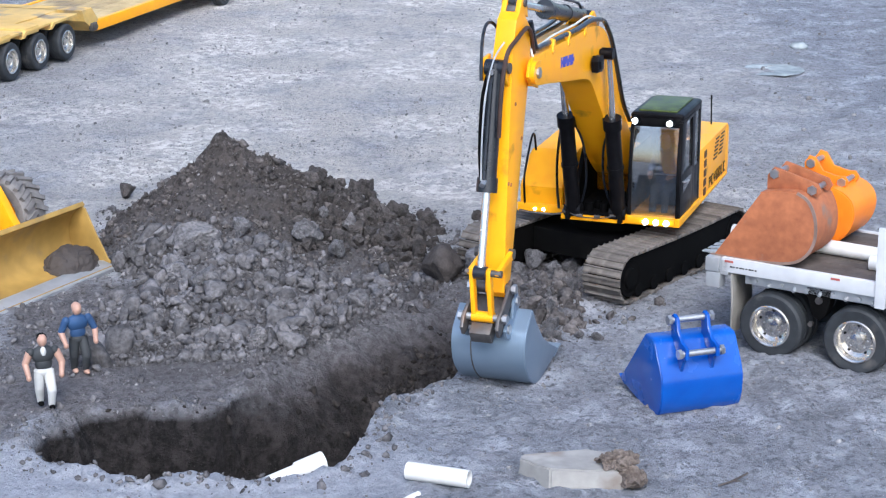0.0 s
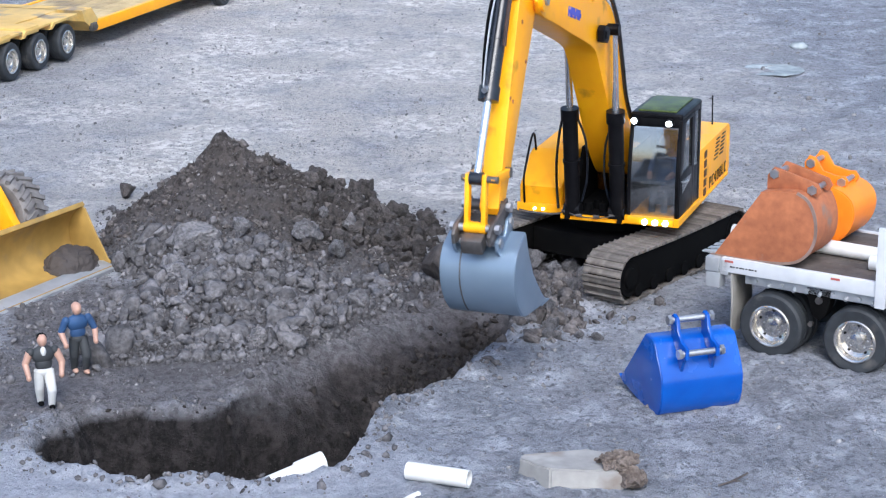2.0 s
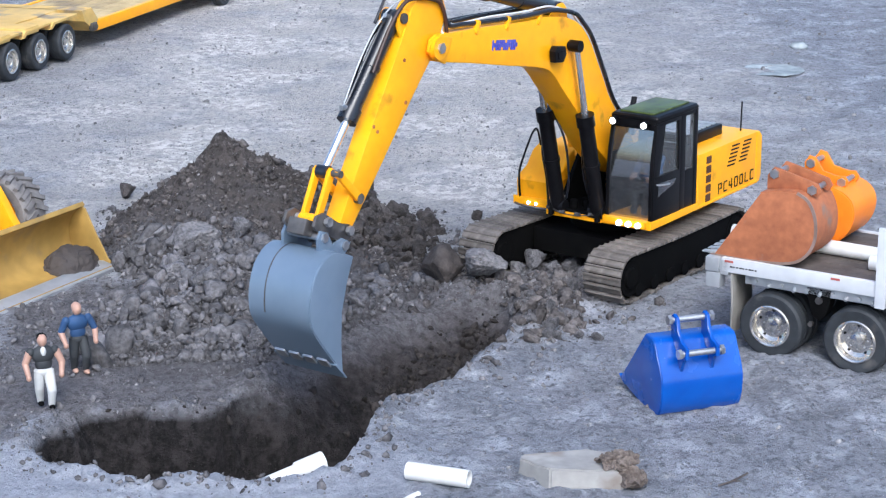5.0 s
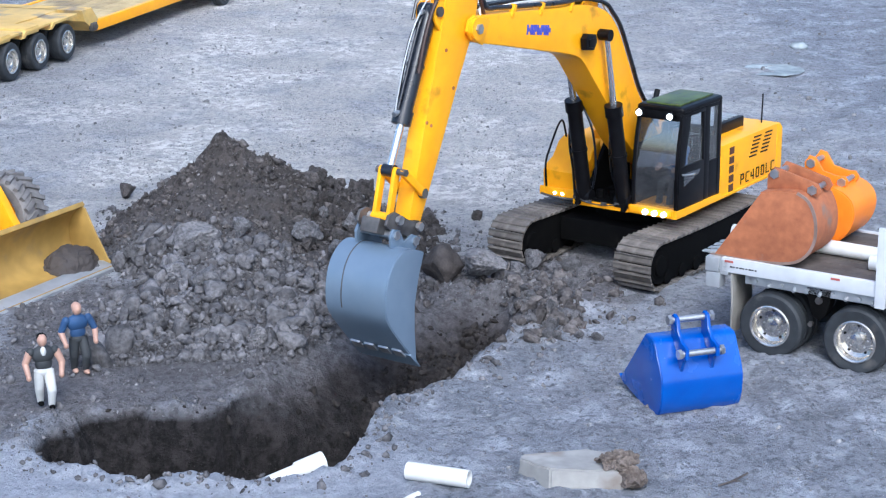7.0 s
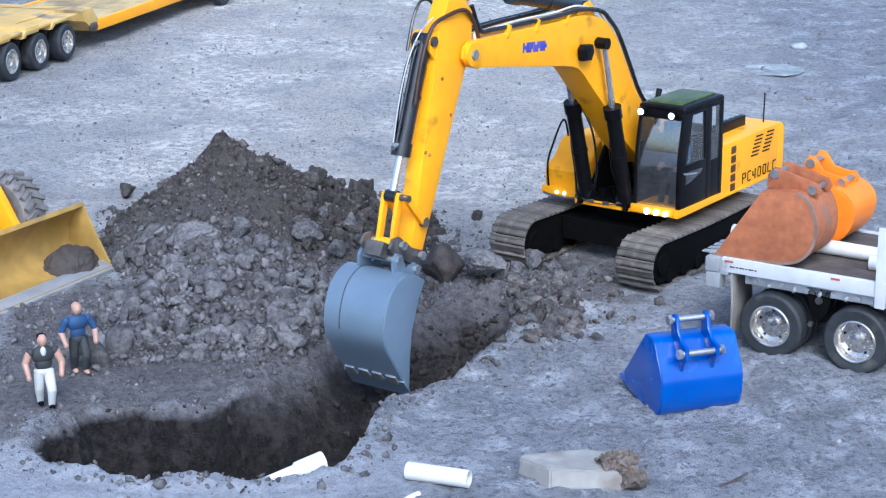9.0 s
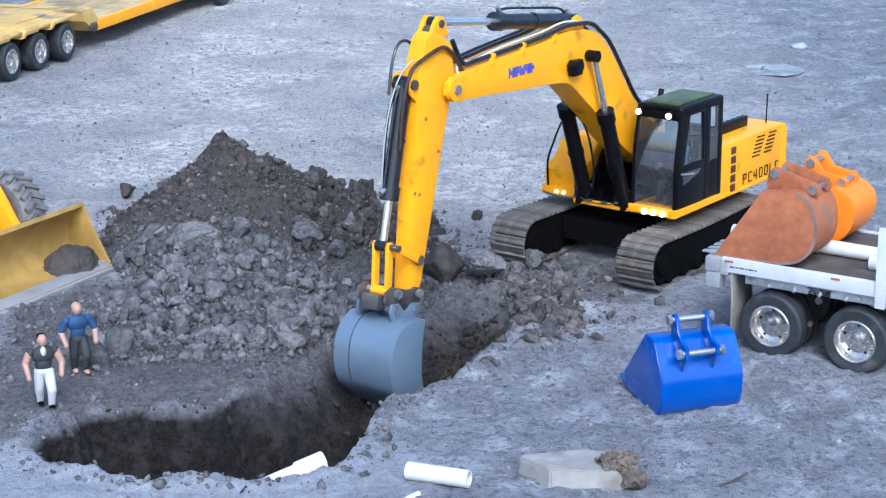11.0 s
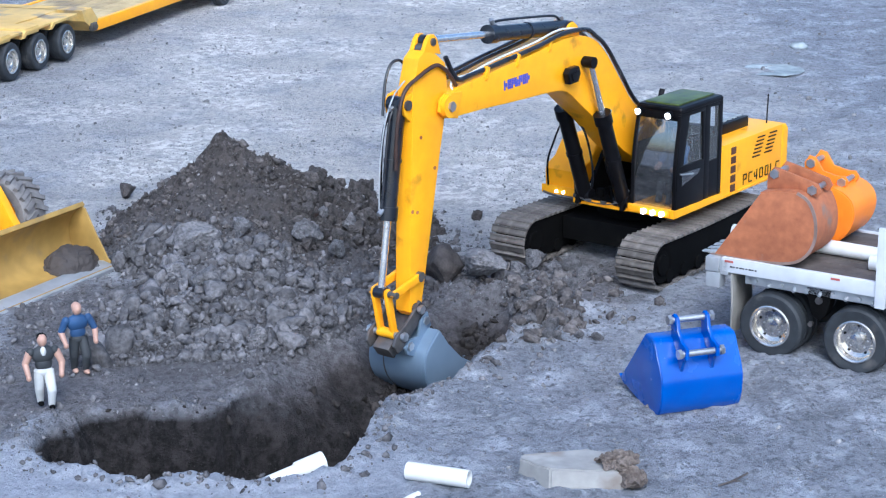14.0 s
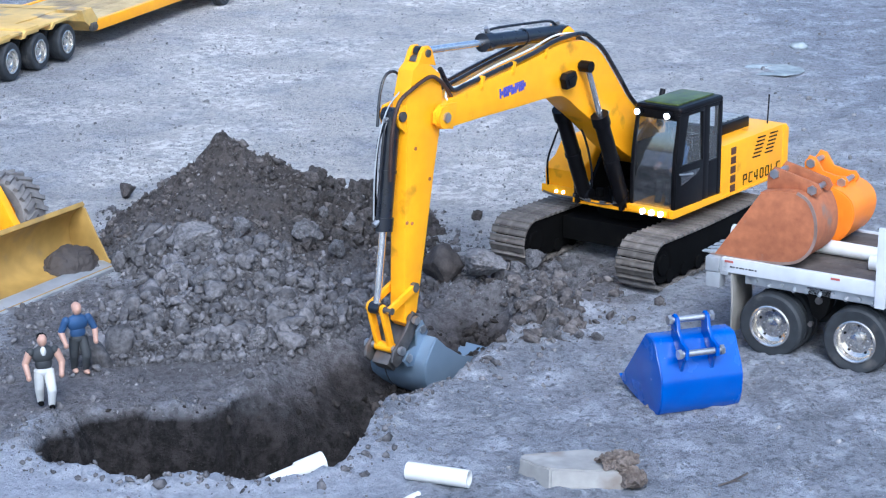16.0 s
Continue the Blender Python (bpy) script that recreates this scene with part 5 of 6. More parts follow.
def wheel(parent, c, r, w, out, name="wheel", rim=RIM, rubber=TYRE):
    """A wheel about an axis along y whose dished face looks along out (-1 or 1)."""
    bm = bmesh.new()
    tyre(bm, r, w, c)
    t = part(name, bm, rubber, parent, "dusty black tyre on a bright dished rim")
    bm = bmesh.new()
    o = out * w
    lathe(bm, [(r * 0.62, o * 0.10), (r * 0.64, o * 0.50), (r * 0.60, o * 0.53), (r * 0.555, o * 0.50), (r * 0.52, o * 0.18), (r * 0.34, o * 0.05), (r * 0.22, o * 0.08), (r * 0.20, o * 0.32), (r * 0.10, o * 0.36)], c, 40)
    ring = part("rim", bm, rim, t, "bright metal rim")
    bm = bmesh.new()
    for k in range(8):
        a0 = k * math.tau / 8
        p = Vector((c[0] + r * 0.29 * math.cos(a0), c[1] + o * 0.02, c[2] + r * 0.29 * math.sin(a0)))
        rod(bm, p, p + Vector((0, o * 0.10, 0)), r * 0.03, sides=6)
    for k in range(5):
        a0 = k * math.tau / 5 + 0.3
        p = Vector((c[0] + r * 0.435 * math.cos(a0), c[1] + o * 0.116, c[2] + r * 0.435 * math.sin(a0)))
        rod(bm, p, p + Vector((0, o * 0.022, 0)), r * 0.042, sides=10, slot=1)
    part("wheel_nut", bm, [STEEL, SOOT], t)
    return t


for x in (-0.0088, 0.0965):
    for y, out in ((0.014, -1), (0.046, -1), (0.157, 1), (0.189, 1)):
        wheel(trailer, (x, y, 0.0425), 0.0398, 0.028, out)
    bm = bmesh.new()
    rod(bm, (x, 0.03, 0.0425), (x, 0.175, 0.0425), 0.008)
    box(bm, x - 0.03, x + 0.03, 0.060, 0.070, 0.052, 0.058, 0.001)
    box(bm, x - 0.022, x + 0.022, 0.060, 0.070, 0.0585, 0.064, 0.001)
    part("axle", bm, SOOT, trailer, "black axle with leaf springs")
bm = bmesh.new()
prism(bm, [(0.030, 0.099), (0.066, 0.099), (0.058, 0.066), (0.050, 0.058), (0.040, 0.064)], 0.006, 0.024, 0.002)
rod(bm, (0.049, 0.003, 0.083), (0.049, 0.008, 0.083), 0.0042, slot=1)
rod(bm, (0.040, 0.003, 0.053), (0.040, 0.008, 0.053), 0.003, slot=1)
part("spring_hanger", bm, [SOOT, COUPLER], trailer, "black spring hanger with steel bolts")
bm = bmesh.new()
for k in range(14):
    rod(bm, (-0.03 + k * 0.016, 0.002, 0.0935 - 0.004 * (k % 2)), (-0.03 + k * 0.016, 0.009, 0.0935), 0.0022, sides=8)
box(bm, -0.045, 0.25, 0.006, 0.012, 0.088, 0.100, 0.001)
part("lower_rail", bm, GALVANISED, trailer, "grey lower rail with rivets")
for y in (0.002, 0.145):
    bm = bmesh.new()
    prism(bm, [(-0.062, 0.098), (-0.0595, 0.098), (-0.0575, 0.060), (-0.058, 0.024), (-0.0605, 0.024), (-0.060, 0.060)], y, y + 0.056, 0.0006)
    part("mud_flap", bm, FLAP, trailer, "scuffed grey mud flap")

AT_TRAILER = pose(0.391, 2.071, -0.0035, 0, 0, -33.7)
rust_bucket = thing("spare_bucket", AT_TRAILER, "rusty orange-brown spare bucket lying on the trailer deck", "bucket", "spare buckets")
RUST_LINE = [(-0.030, 0.2015), (-0.006, 0.2065), (0.016, 0.2070), (0.0300, 0.1990), (0.0395, 0.179), (0.0400, 0.153), (0.030, 0.133), (0.010, 0.1215), (-0.035, 0.1172), (-0.085, 0.1172)]
bucket_parts(rust_bucket, RUST_LINE, 0.0325, 0.0024, RUST,
             [(-0.0185, 0.2225), (0.0284, 0.2090)], [(-0.028, 0.2195), (-0.020, 0.2300), (-0.010, 0.2280), (0.034, 0.2165), (0.039, 0.2085), (0.034, 0.2015), (0.016, 0.2060), (-0.006, 0.2060), (-0.028, 0.2030)],
             RUST_PALE, RUST, centre=0.0385, ear_at=0.0165, pin_out=0.0035)
bm = bmesh.new()
wrapper(bm, grow(rounded(RUST_LINE[2:], 4), -0.0012), 0.0046, 0.0068, 0.0034)
part("wear_strip", bm, RUST_PALE, rust_bucket, "scraped bare edge strip of the rusty bucket")
bm = bmesh.new()
for k in range(4):
    y = 0.0145 + k * 0.016
    prism(bm, [(-0.074, 0.1169), (-0.104, 0.1176), (-0.104, 0.1186), (-0.074, 0.1219)], y - 0.005, y + 0.005, 0.0006)
part("tooth_row", bm, GALVANISED, rust_bucket, "worn grey bucket teeth")
orange_bucket = thing("spare_bucket", AT_TRAILER @ pose(0.009, 0, 0.0, 0, 0, 0), "bright orange spare bucket lying on the trailer deck", "bucket", "spare buckets")
bucket_parts(orange_bucket, [(-0.026, 0.190), (-0.004, 0.190), (0.016, 0.187), (0.031, 0.176), (0.0355, 0.158), (0.028, 0.136), (0.010, 0.121), (-0.030, 0.1168), (-0.070, 0.1168)], 0.036, 0.0026, ORANGE,
             [(-0.029, 0.212), (0.011, 0.193)], [(-0.038, 0.212), (-0.032, 0.221), (-0.024, 0.219), (-0.014, 0.204), (0.004, 0.200), (0.014, 0.2005), (0.019, 0.194), (0.014, 0.184), (-0.010, 0.186), (-0.036, 0.186)],
             centre=0.150, ear_at=0.017, pin_out=0.003)


def pipe(name, p, q, r, label, collar=None):
    """A white plastic pipe, hollow, with an optional wider socket at its far end."""
    p, q = Vector(p), Vector(q)
    length = (q - p).length
    wall = r * 0.80
    line = [(wall, 0.0), (r, 0.0), (r, length), (wall, length)]
    if collar:
        k = length - collar
        line = [(wall, 0.0), (r, 0.0), (r, k - 0.002), (r * 1.28, k), (r * 1.28, length), (r * 1.05, length), (r * 1.05, k + 0.002), (wall, k)]
    bm = bmesh.new()
    rings = []
    for rr, yy in line:
        rings.append([bm.verts.new((rr * math.cos(k * math.tau / 28), yy, rr * math.sin(k * math.tau / 28))) for k in range(28)])
    for i in range(len(rings)):
        j = (i + 1) % len(rings)
        for k in range(28):
            bm.faces.new((rings[i][k], rings[i][(k + 1) % 28], rings[j][(k + 1) % 28], rings[j][k]))
    m = Matrix.Translation(p) @ (q - p).to_track_quat("Y", "Z").to_matrix().to_4x4()
    return single(name, bm, PLASTIC, m, label, "pipe", "white plastic pipes", smooth=40)


def on_trailer(x, y, z):
    return tuple(AT_TRAILER @ Vector((x, y, z)))


pipe("plastic_pipe", on_trailer(-0.099, 0.088, 0.1250), on_trailer(0.090, 0.082, 0.1250), 0.0088, "white plastic pipe lying on the trailer deck under the buckets")
pipe("plastic_pipe", on_trailer(0.092, 0.050, 0.1250), on_trailer(0.30, 0.050, 0.1250), 0.0088, "white plastic pipe lying on the trailer deck")
pipe("plastic_pipe", on_trailer(0.090, 0.172, 0.1250), on_trailer(0.32, 0.172, 0.1250), 0.0088, "white plastic pipe lying along the trailer deck")
bm = bmesh.new()
lathe(bm, [(0.010, -0.036), (0.0165, -0.034), (0.0185, -0.028), (0.0185, 0.022), (0.016, 0.032), (0.008, 0.036)], (0, 0, 0), 28)
jug = single("plastic_drum", bm, PLASTIC, AT_TRAILER @ pose(0.128, 0.095, 0.1348, 0, 0, -70), "white rounded plastic drum lying on the trailer deck", "drum")
pipe("plastic_pipe", (-0.207, 1.708, -0.010), (-0.123, 1.752, 0.010), 0.0075, "white plastic pipe with a socket leaning out of the trench", 0.030)
pipe("plastic_pipe", (0.024, 1.688, level(0.024, 1.688) + 0.0090), (-0.037, 1.711, level(-0.037, 1.711) + 0.0090), 0.0090, "short white plastic pipe lying on the bare soil")
pipe("plastic_pipe", (-0.042, 1.655, 0.004), (-0.026, 1.676, 0.004), 0.0045, "small white pipe end lying on the soil")

# ---------------------------------------------------------------- stone slab and scraps
bm = bmesh.new()
outline = [(-0.022, 0.030), (0.007, -0.010), (0.082, -0.014), (0.096, -0.002), (0.090, 0.030), (0.050, 0.044), (-0.018, 0.042)]
low_ring = [bm.verts.new((x, y, 0.0)) for x, y in outline]
top_ring = [bm.verts.new((x * 0.96 + 0.001, y * 0.94 + 0.002, 0.023 + 0.003 * math.sin(40 * x))) for x, y in outline]
bm.faces.new(low_ring[::-1]), bm.faces.new(top_ring)
for i in range(len(outline)):
    j = (i + 1) % len(outline)
    bm.faces.new((low_ring[i], low_ring[j], top_ring[j], top_ring[i]))
bmesh.ops.bevel(bm, geom=bm.edges[:], offset=0.0016, segments=2, affect="EDGES")
bmesh.ops.subdivide_edges(bm, edges=[e for e in bm.edges if e.calc_length() > 0.01], cuts=3, use_grid_fill=True)
for v in bm.verts:
    v.co += Vector(noise.noise_vector(v.co * 60)) * 0.002
slab = single("stone_slab", bm, STONE, pose(0.096, 1.700, level(0.13, 1.71) - 0.003, 0, 0, 2), "pale broken stone slab lying on the soil", "stone")
bm = bmesh.new()
lathe(bm, [(0.002, -0.0012), (0.062, -0.0012), (0.066, 0.0), (0.062, 0.0008), (0.050, 0.0012), (0.048, 0.0002), (0.002, 0.0005)], (0, 0, 0), 48)
for v in bm.verts:
    v.co += Vector(noise.noise_vector(v.co * 55)) * 0.0022
single("round_cover", bm, SHEET, pose(0.695, 3.85, level(0.695, 3.85) + 0.002, 90, 0, 0), "round pale blue-grey cover lying flat in the soil", "cover")
bm = bmesh.new()
ball(bm, (0, 0, 0), (0.021, 0.016, 0.010), sub=3)
for v in bm.verts:
    v.co += Vector(noise.noise_vector(v.co * 70)) * 0.003
single("plastic_scrap", bm, SHEET, pose(0.801, 4.133, level(0.801, 4.133) + 0.004), "crumpled pale blue scrap lying on the soil", "scrap")

# ---------------------------------------------------------------- wheel loader, its bucket resting by the heap
loader = thing("wheel_loader", pose(-0.453, 2.463, 0.0, 0, 0, 151.1), "yellow model wheel loader with its worn bucket lowered by the heap", "wheel loader")
LB = [(0.054, 0.084), (0.070, 0.072), (0.080, 0.050), (0.078, 0.026), (0.064, 0.010), (0.040, 0.004), (0.0, 0.002)]
bm = bmesh.new()
curve_l = rounded(LB, 4)
wrapper(bm, curve_l, 0.0, 0.34, 0.003)
lb = part("bucket", bm, YELLOW_WORN, loader, "wide worn yellow loader bucket with soil in its corner")
for y in (0.0, 0.34):
    bm = bmesh.new()
    prism(bm, grow(curve_l, 0.001) + [(0.012, 0.012), (0.034, 0.052), (0.047, 0.079)], y - 0.0016, y + 0.0016, 0.0006)
    part("side_plate", bm, YELLOW_WORN, lb)
bm = bmesh.new()
prism(bm, [(-0.005, -0.001), (0.026, 0.000), (0.026, 0.0085), (0.020, 0.0090), (-0.005, 0.0035)], -0.006, 0.346, 0.0006)
part("cutting_edge", bm, GALVANISED, lb, "bare grey steel cutting edge")
bm = bmesh.new()
prism(bm, [(0.049, 0.0835), (0.061, 0.079), (0.063, 0.084), (0.052, 0.089)], -0.002, 0.342, 0.001)
part("top_edge", bm, YELLOW_WORN, lb)
bm = bmesh.new()
ball(bm, (0.044, 0.040, 0.002), (0.034, 0.046, 0.034), sub=5)
for v in bm.verts:
    v.co += Vector(noise.noise_vector(v.co * 45)) * 0.006 + Vector(noise.noise_vector(v.co * 160)) * 0.003 + Vector(noise.noise_vector(v.co * 420)) * 0.0012
    v.co.y = max(v.co.y, 0.0030)
part("soil_rest", bm, CLOD_SMOOTH, lb, "damp soil left in the bucket corner")
for y in (0.080, 0.260):
    bm = bmesh.new()
    prism(bm, rounded([(0.086, 0.030), (0.104, 0.024), (0.130, 0.060), (0.165, 0.105), (0.27, 0.125), (0.27, 0.150), (0.15, 0.132), (0.110, 0.085), (0.086, 0.045)], 3), y - 0.007, y + 0.007, 0.002)
    part("lift_arm", bm, YELLOW, loader, "yellow lift arm")
bm = bmesh.new()
box(bm, 0.19, 0.50, 0.09, 0.25, 0.075, 0.15, 0.006)
box(bm, 0.27, 0.36, 0.105, 0.235, 0.15, 0.25, 0.006)
part("chassis", bm, YELLOW, loader, "yellow loader chassis")
for x, y in ((0.185, 0.006), (0.185, 0.334), (0.42, 0.006), (0.42, 0.334)):
    c = (x, y, 0.058)
    t = wheel(loader, c, 0.056, 0.046, -1 if y < 0.1 else 1, rim=YELLOW, rubber=TYRE_DUSTY)
    bm = bmesh.new()
    for k in range(22):
        a0 = k * math.tau / 22
        for s in (-1, 1):
            m = Matrix.Translation(c) @ Matrix.Rotation(a0 + s * 0.07, 4, "Y") @ Matrix.Translation((0.0565, s * 0.0105, 0)) @ Matrix.Rotation(s * 0.45, 4, "X")
            box(bm, -0.003, 0.0025, -0.0115, 0.0115, -0.0032, 0.0032, 0, m=m)
    part("tread", bm, TYRE_DUSTY, t, "deep lugged tread")

# ---------------------------------------------------------------- low loader trailer in the distance
low = thing("low_loader", pose(-0.893, 3.816, 0.0, 0, 0, 73.3), "long yellow low-loader trailer with three axles", "trailer")
for k in range(3):
    for y, out in ((0.012, -1), (0.045, -1), (0.235, 1), (0.268, 1)):
        wheel(low, (k * 0.122, y, 0.040), 0.040, 0.030, out)
    bm = bmesh.new()
    rod(bm, (k * 0.122, 0.02, 0.040), (k * 0.122, 0.26, 0.040), 0.009)
    part("axle", bm, SOOT, low)
    for y0, y1 in ((0.000, 0.060), (0.220, 0.280)):
        bm = bmesh.new()
        x = k * 0.122
        prism(bm, [(x - 0.074, 0.078), (x - 0.060, 0.078), (x - 0.050, 0.086), (x + 0.050, 0.089), (x + 0.054, 0.094), (x - 0.056, 0.092)], y0 - 0.002, y1, 0.001)
        part("wheel_guard", bm, YELLOW_PALE, low, "flat pale yellow wheel guard")
bm = bmesh.new()
box(bm, -0.45, 0.335, 0.060, 0.220, 0.070, 0.096, 0.003)
part("rear_frame", bm, YELLOW_PALE, low, "pale yellow rear frame")
bm = bmesh.new()
for k in range(4):
    box(bm, -0.30 + k * 0.122, -0.24 + k * 0.122, 0.0, 0.28, 0.082, 0.097, 0.002)
part("cross_member", bm, YELLOW_PALE, low)
bm = bmesh.new()
prism(bm, [(0.325, 0.096), (0.335, 0.070), (0.385, 0.040), (0.400, 0.044), (0.400, 0.066), (0.372, 0.096)], 0.0, 0.28, 0.003)
part("step_frame", bm, YELLOW_PALE, low)
for y0, y1 in ((0.0, 0.012), (0.268, 0.280)):
    bm = bmesh.new()
    box(bm, 0.392, 1.30, y0, y1, 0.040, 0.064, 0.0015)
    part("side_beam", bm, YELLOW, low, "bright yellow deck side beam")
for k in range(11):
    bm = bmesh.new()
    y = 0.0145 + k * 0.0229
    box(bm, 0.398, 1.30, y, y + 0.0215, 0.052, 0.062, 0.0008, segments=1)
    part("deck_plank", bm, DECK_WOOD, low, "worn yellowish deck plank")
bm = bmesh.new()
prism(bm, [(1.28, 0.040), (1.32, 0.040), (1.36, 0.12), (1.60, 0.13), (1.60, 0.16), (1.34, 0.155), (1.28, 0.066)], 0.04, 0.24, 0.004)
part("gooseneck", bm, YELLOW, low)
for y in (-0.006, 0.276):
    bm = bmesh.new()
    box(bm, 0.360, 0.384, y, y + 0.010, 0.044, 0.062, 0.002)
    rod(bm, (0.372, y - 0.004, 0.053), (0.372, y + 0.014, 0.053), 0.0065, sides=14)
    part("hinge", bm, COUPLER, low, "dark greasy hinge block at the step")
bm = bmesh.new()
for k in range(24):
    y = 0.010 + k * 0.0112
    rod(bm, (0.396 + 0.003 * (k % 2), y, 0.066), (0.396 + 0.003 * ((k + 1) % 2), y + 0.0112, 0.066), 0.0034, sides=8)
part("chain", bm, COUPLER, low, "dark chain lying across the deck front")
for x in (1.04, 1.16):
    wheel(low, (x, -0.025, 0.038), 0.038, 0.028, -1, name="spare_wheel")

# ---------------------------------------------------------------- figurines


def figurine(x, y, turn, slots, stride, label):
    """A plain toy figure, one mesh: head, trunk, two bent limbs above and two below."""
    bm = bmesh.new()
    ball(bm, (0.001, 0, 0.0775), (0.0062, 0.0056, 0.0075), 0)
    ball(bm, (-0.001, 0, 0.0800), (0.0062, 0.0057, 0.0055), 3)
    rod(bm, (0, 0, 0.068), (0, 0, 0.073), 0.003, sides=10, slot=0)
    ball(bm, (0, 0, 0.0610), (0.0074, 0.0128, 0.0105), 1, 3)
    ball(bm, (0, 0, 0.0500), (0.0064, 0.0094, 0.010), 1, 3)
    ball(bm, (0, 0, 0.0420), (0.0068, 0.0095, 0.0066), 2, 3)
    if slots != "blue":
        ball(bm, (0.0050, 0, 0.0650), (0.0030, 0.0036, 0.0065), 2)
    for s in (-1, 1):
        f = stride * s
        rod(bm, (0, s * 0.0048, 0.043), (0.004 + f, s * 0.0060, 0.022), 0.0062, 0.0052, 14, 2)
        ball(bm, (0.004 + f, s * 0.0060, 0.022), (0.0052, 0.0052, 0.0056), 2)
        rod(bm, (0.004 + f, s * 0.0060, 0.022), (f * 1.3, s * 0.0050, 0.004), 0.0052, 0.0036, 14, 2)
        ball(bm, (0.003 + f * 1.3, s * 0.0050, 0.0028), (0.0068, 0.0034, 0.0030), 3)
        ball(bm, (0, s * 0.0132, 0.0645), (0.0050, 0.0050, 0.0054), 1)
        up = 0.004 if s > 0 else 0.0
        rod(bm, (0, s * 0.0140, 0.0645), (-0.001 + up, s * 0.0195, 0.0515), 0.0044, 0.0038, 14, 1 if slots == "blue" else 0)
        ball(bm, (-0.001 + up, s * 0.0195, 0.0512), (0.0038, 0.0038, 0.0040), 0)
        rod(bm, (-0.001 + up, s * 0.0195, 0.0515), (0.0085, s * 0.0180, 0.0405), 0.0037, 0.0028, 14, 0)
        ball(bm, (0.0095, s * 0.0178, 0.0385), (0.0034, 0.0030, 0.0042), 0)
    mats = [SKIN, CLOTH_BLUE, CLOTH_DARK, SKIN] if slots == "blue" else [SKIN, CLOTH_DARK, CLOTH_WHITE, SOOT]
    return single("figurine", bm, mats, pose(x, y, level(x, y), 0, 0, turn), label, "figurine", "toy figurines", smooth=60)


figurine(-0.4377, 1.917, -70, "dark", 0.006, "small toy figurine in dark top and pale trousers")
figurine(-0.4201, 2.0238, -60, "blue", 0.004, "small toy figurine in blue top and dark trousers")

# ---------------------------------------------------------------- clods and rubble


def clod_shape(sub, seed, rough=0.36, cuts=9):
    """A lump of soil: a ball with broken flats and a crumbly face. Vertices and triangles."""
    bm = bmesh.new()
    bmesh.ops.create_icosphere(bm, subdivisions=sub, radius=1.0)
    rnd = random.Random(seed)
    planes = [(Vector((rnd.gauss(0, 1), rnd.gauss(0, 1), rnd.gauss(0, 1))).normalized(), rnd.uniform(0.42, 0.82)) for _ in range(cuts)]
    off = Vector((rnd.uniform(-50, 50), rnd.uniform(-50, 50), rnd.uniform(-50, 50)))
    for v in bm.verts:
        p = v.co.copy()
        for nrm, h in planes:
            d = p.dot(nrm)
            if d > h:
                p -= nrm * (d - h) * 0.96
        k = rough * noise.noise(p * 1.5 + off) + rough * 0.6 * noise.noise(p * 3.6 + off)
        if sub > 3:
            k += rough * 0.40 * noise.noise(p * 8.0 + off) + rough * 0.26 * noise.noise(p * 17.0 + off)
        v.co = p * (1.12 + k)
    vs = np.array([v.co for v in bm.verts])
    fs = np.array([[v.index for v in f.verts] for f in bm.faces])
    bm.free()
    return vs, fs


def turn_matrices(n, rng):
    q = rng.normal(size=(n, 4))
    q /= np.linalg.norm(q, axis=1)[:, None]
    w, x, y, z = q.T
    return np.stack((1 - 2 * (y * y + z * z), 2 * (x * y - z * w), 2 * (x * z + y * w), 2 * (x * y + z * w), 1 - 2 * (x * x + z * z), 2 * (y * z - x * w),
                     2 * (x * z - y * w), 2 * (y * z + x * w), 1 - 2 * (x * x + y * y)), 1).reshape(n, 3, 3)


def rubble(name, x, y, size, sub, mat, seed, label, sink=0.4, facets=True):
    """Many lumps on the surface, joined: one object."""
    rng = np.random.RandomState(seed)
    z = surface(x, y)
    shapes = [clod_shape(sub, seed * 10 + k) for k in range(8)]
    rots = turn_matrices(len(x), rng)
    squash = rng.uniform(0.5, 1.25, (len(x), 3))
    cos, tris, base = [], [], 0
    pick = rng.randint(0, 8, len(x))
    for k in range(8):
        ids = np.where(pick == k)[0]
        vs, fs = shapes[k]
        local = vs[None] * squash[ids, None, :]
        pts = np.einsum("nij,nvj->nvi", rots[ids], local) * size[ids, None, None]
        pts += np.stack((x[ids], y[ids], z[ids] + size[ids] * (0.62 - sink)), 1)[:, None, :]
        cos.append(pts.reshape(-1, 3))
        tris.append((fs[None] + (np.arange(len(ids)) * len(vs))[:, None, None] + base).reshape(-1, 3))
        base += len(ids) * len(vs)
    co, tri = np.concatenate(cos), np.concatenate(tris)
    me = bpy.data.meshes.new(name)
    me.vertices.add(len(co)), me.loops.add(tri.size), me.polygons.add(len(tri))
    me.vertices.foreach_set("co", co.ravel())
    me.loops.foreach_set("vertex_index", tri.ravel().astype(np.int32))
    me.polygons.foreach_set("loop_start", np.arange(0, tri.size, 3, dtype=np.int32))
    me.update(calc_edges=True)
    me.materials.append(mat)
    if not facets:
        me.shade_smooth()
    return tagged(new(name, me), label, "rubble", kind="stuff")


rng = np.random.RandomState(5)


def scatter(n, x0, x1, y0, y1, chance):
    """Random places in a field, kept by chance(x, y)."""
    x, y = rng.uniform(x0, x1, n * 6), rng.uniform(y0, y1, n * 6)
    ok = rng.uniform(0, 1, n * 6) < chance(x, y)
    return x[ok][:n], y[ok][:n]


def on_heap(x, y):
    return (heap_height(x, y) > ground_height(x, y) - 0.002).astype(float)


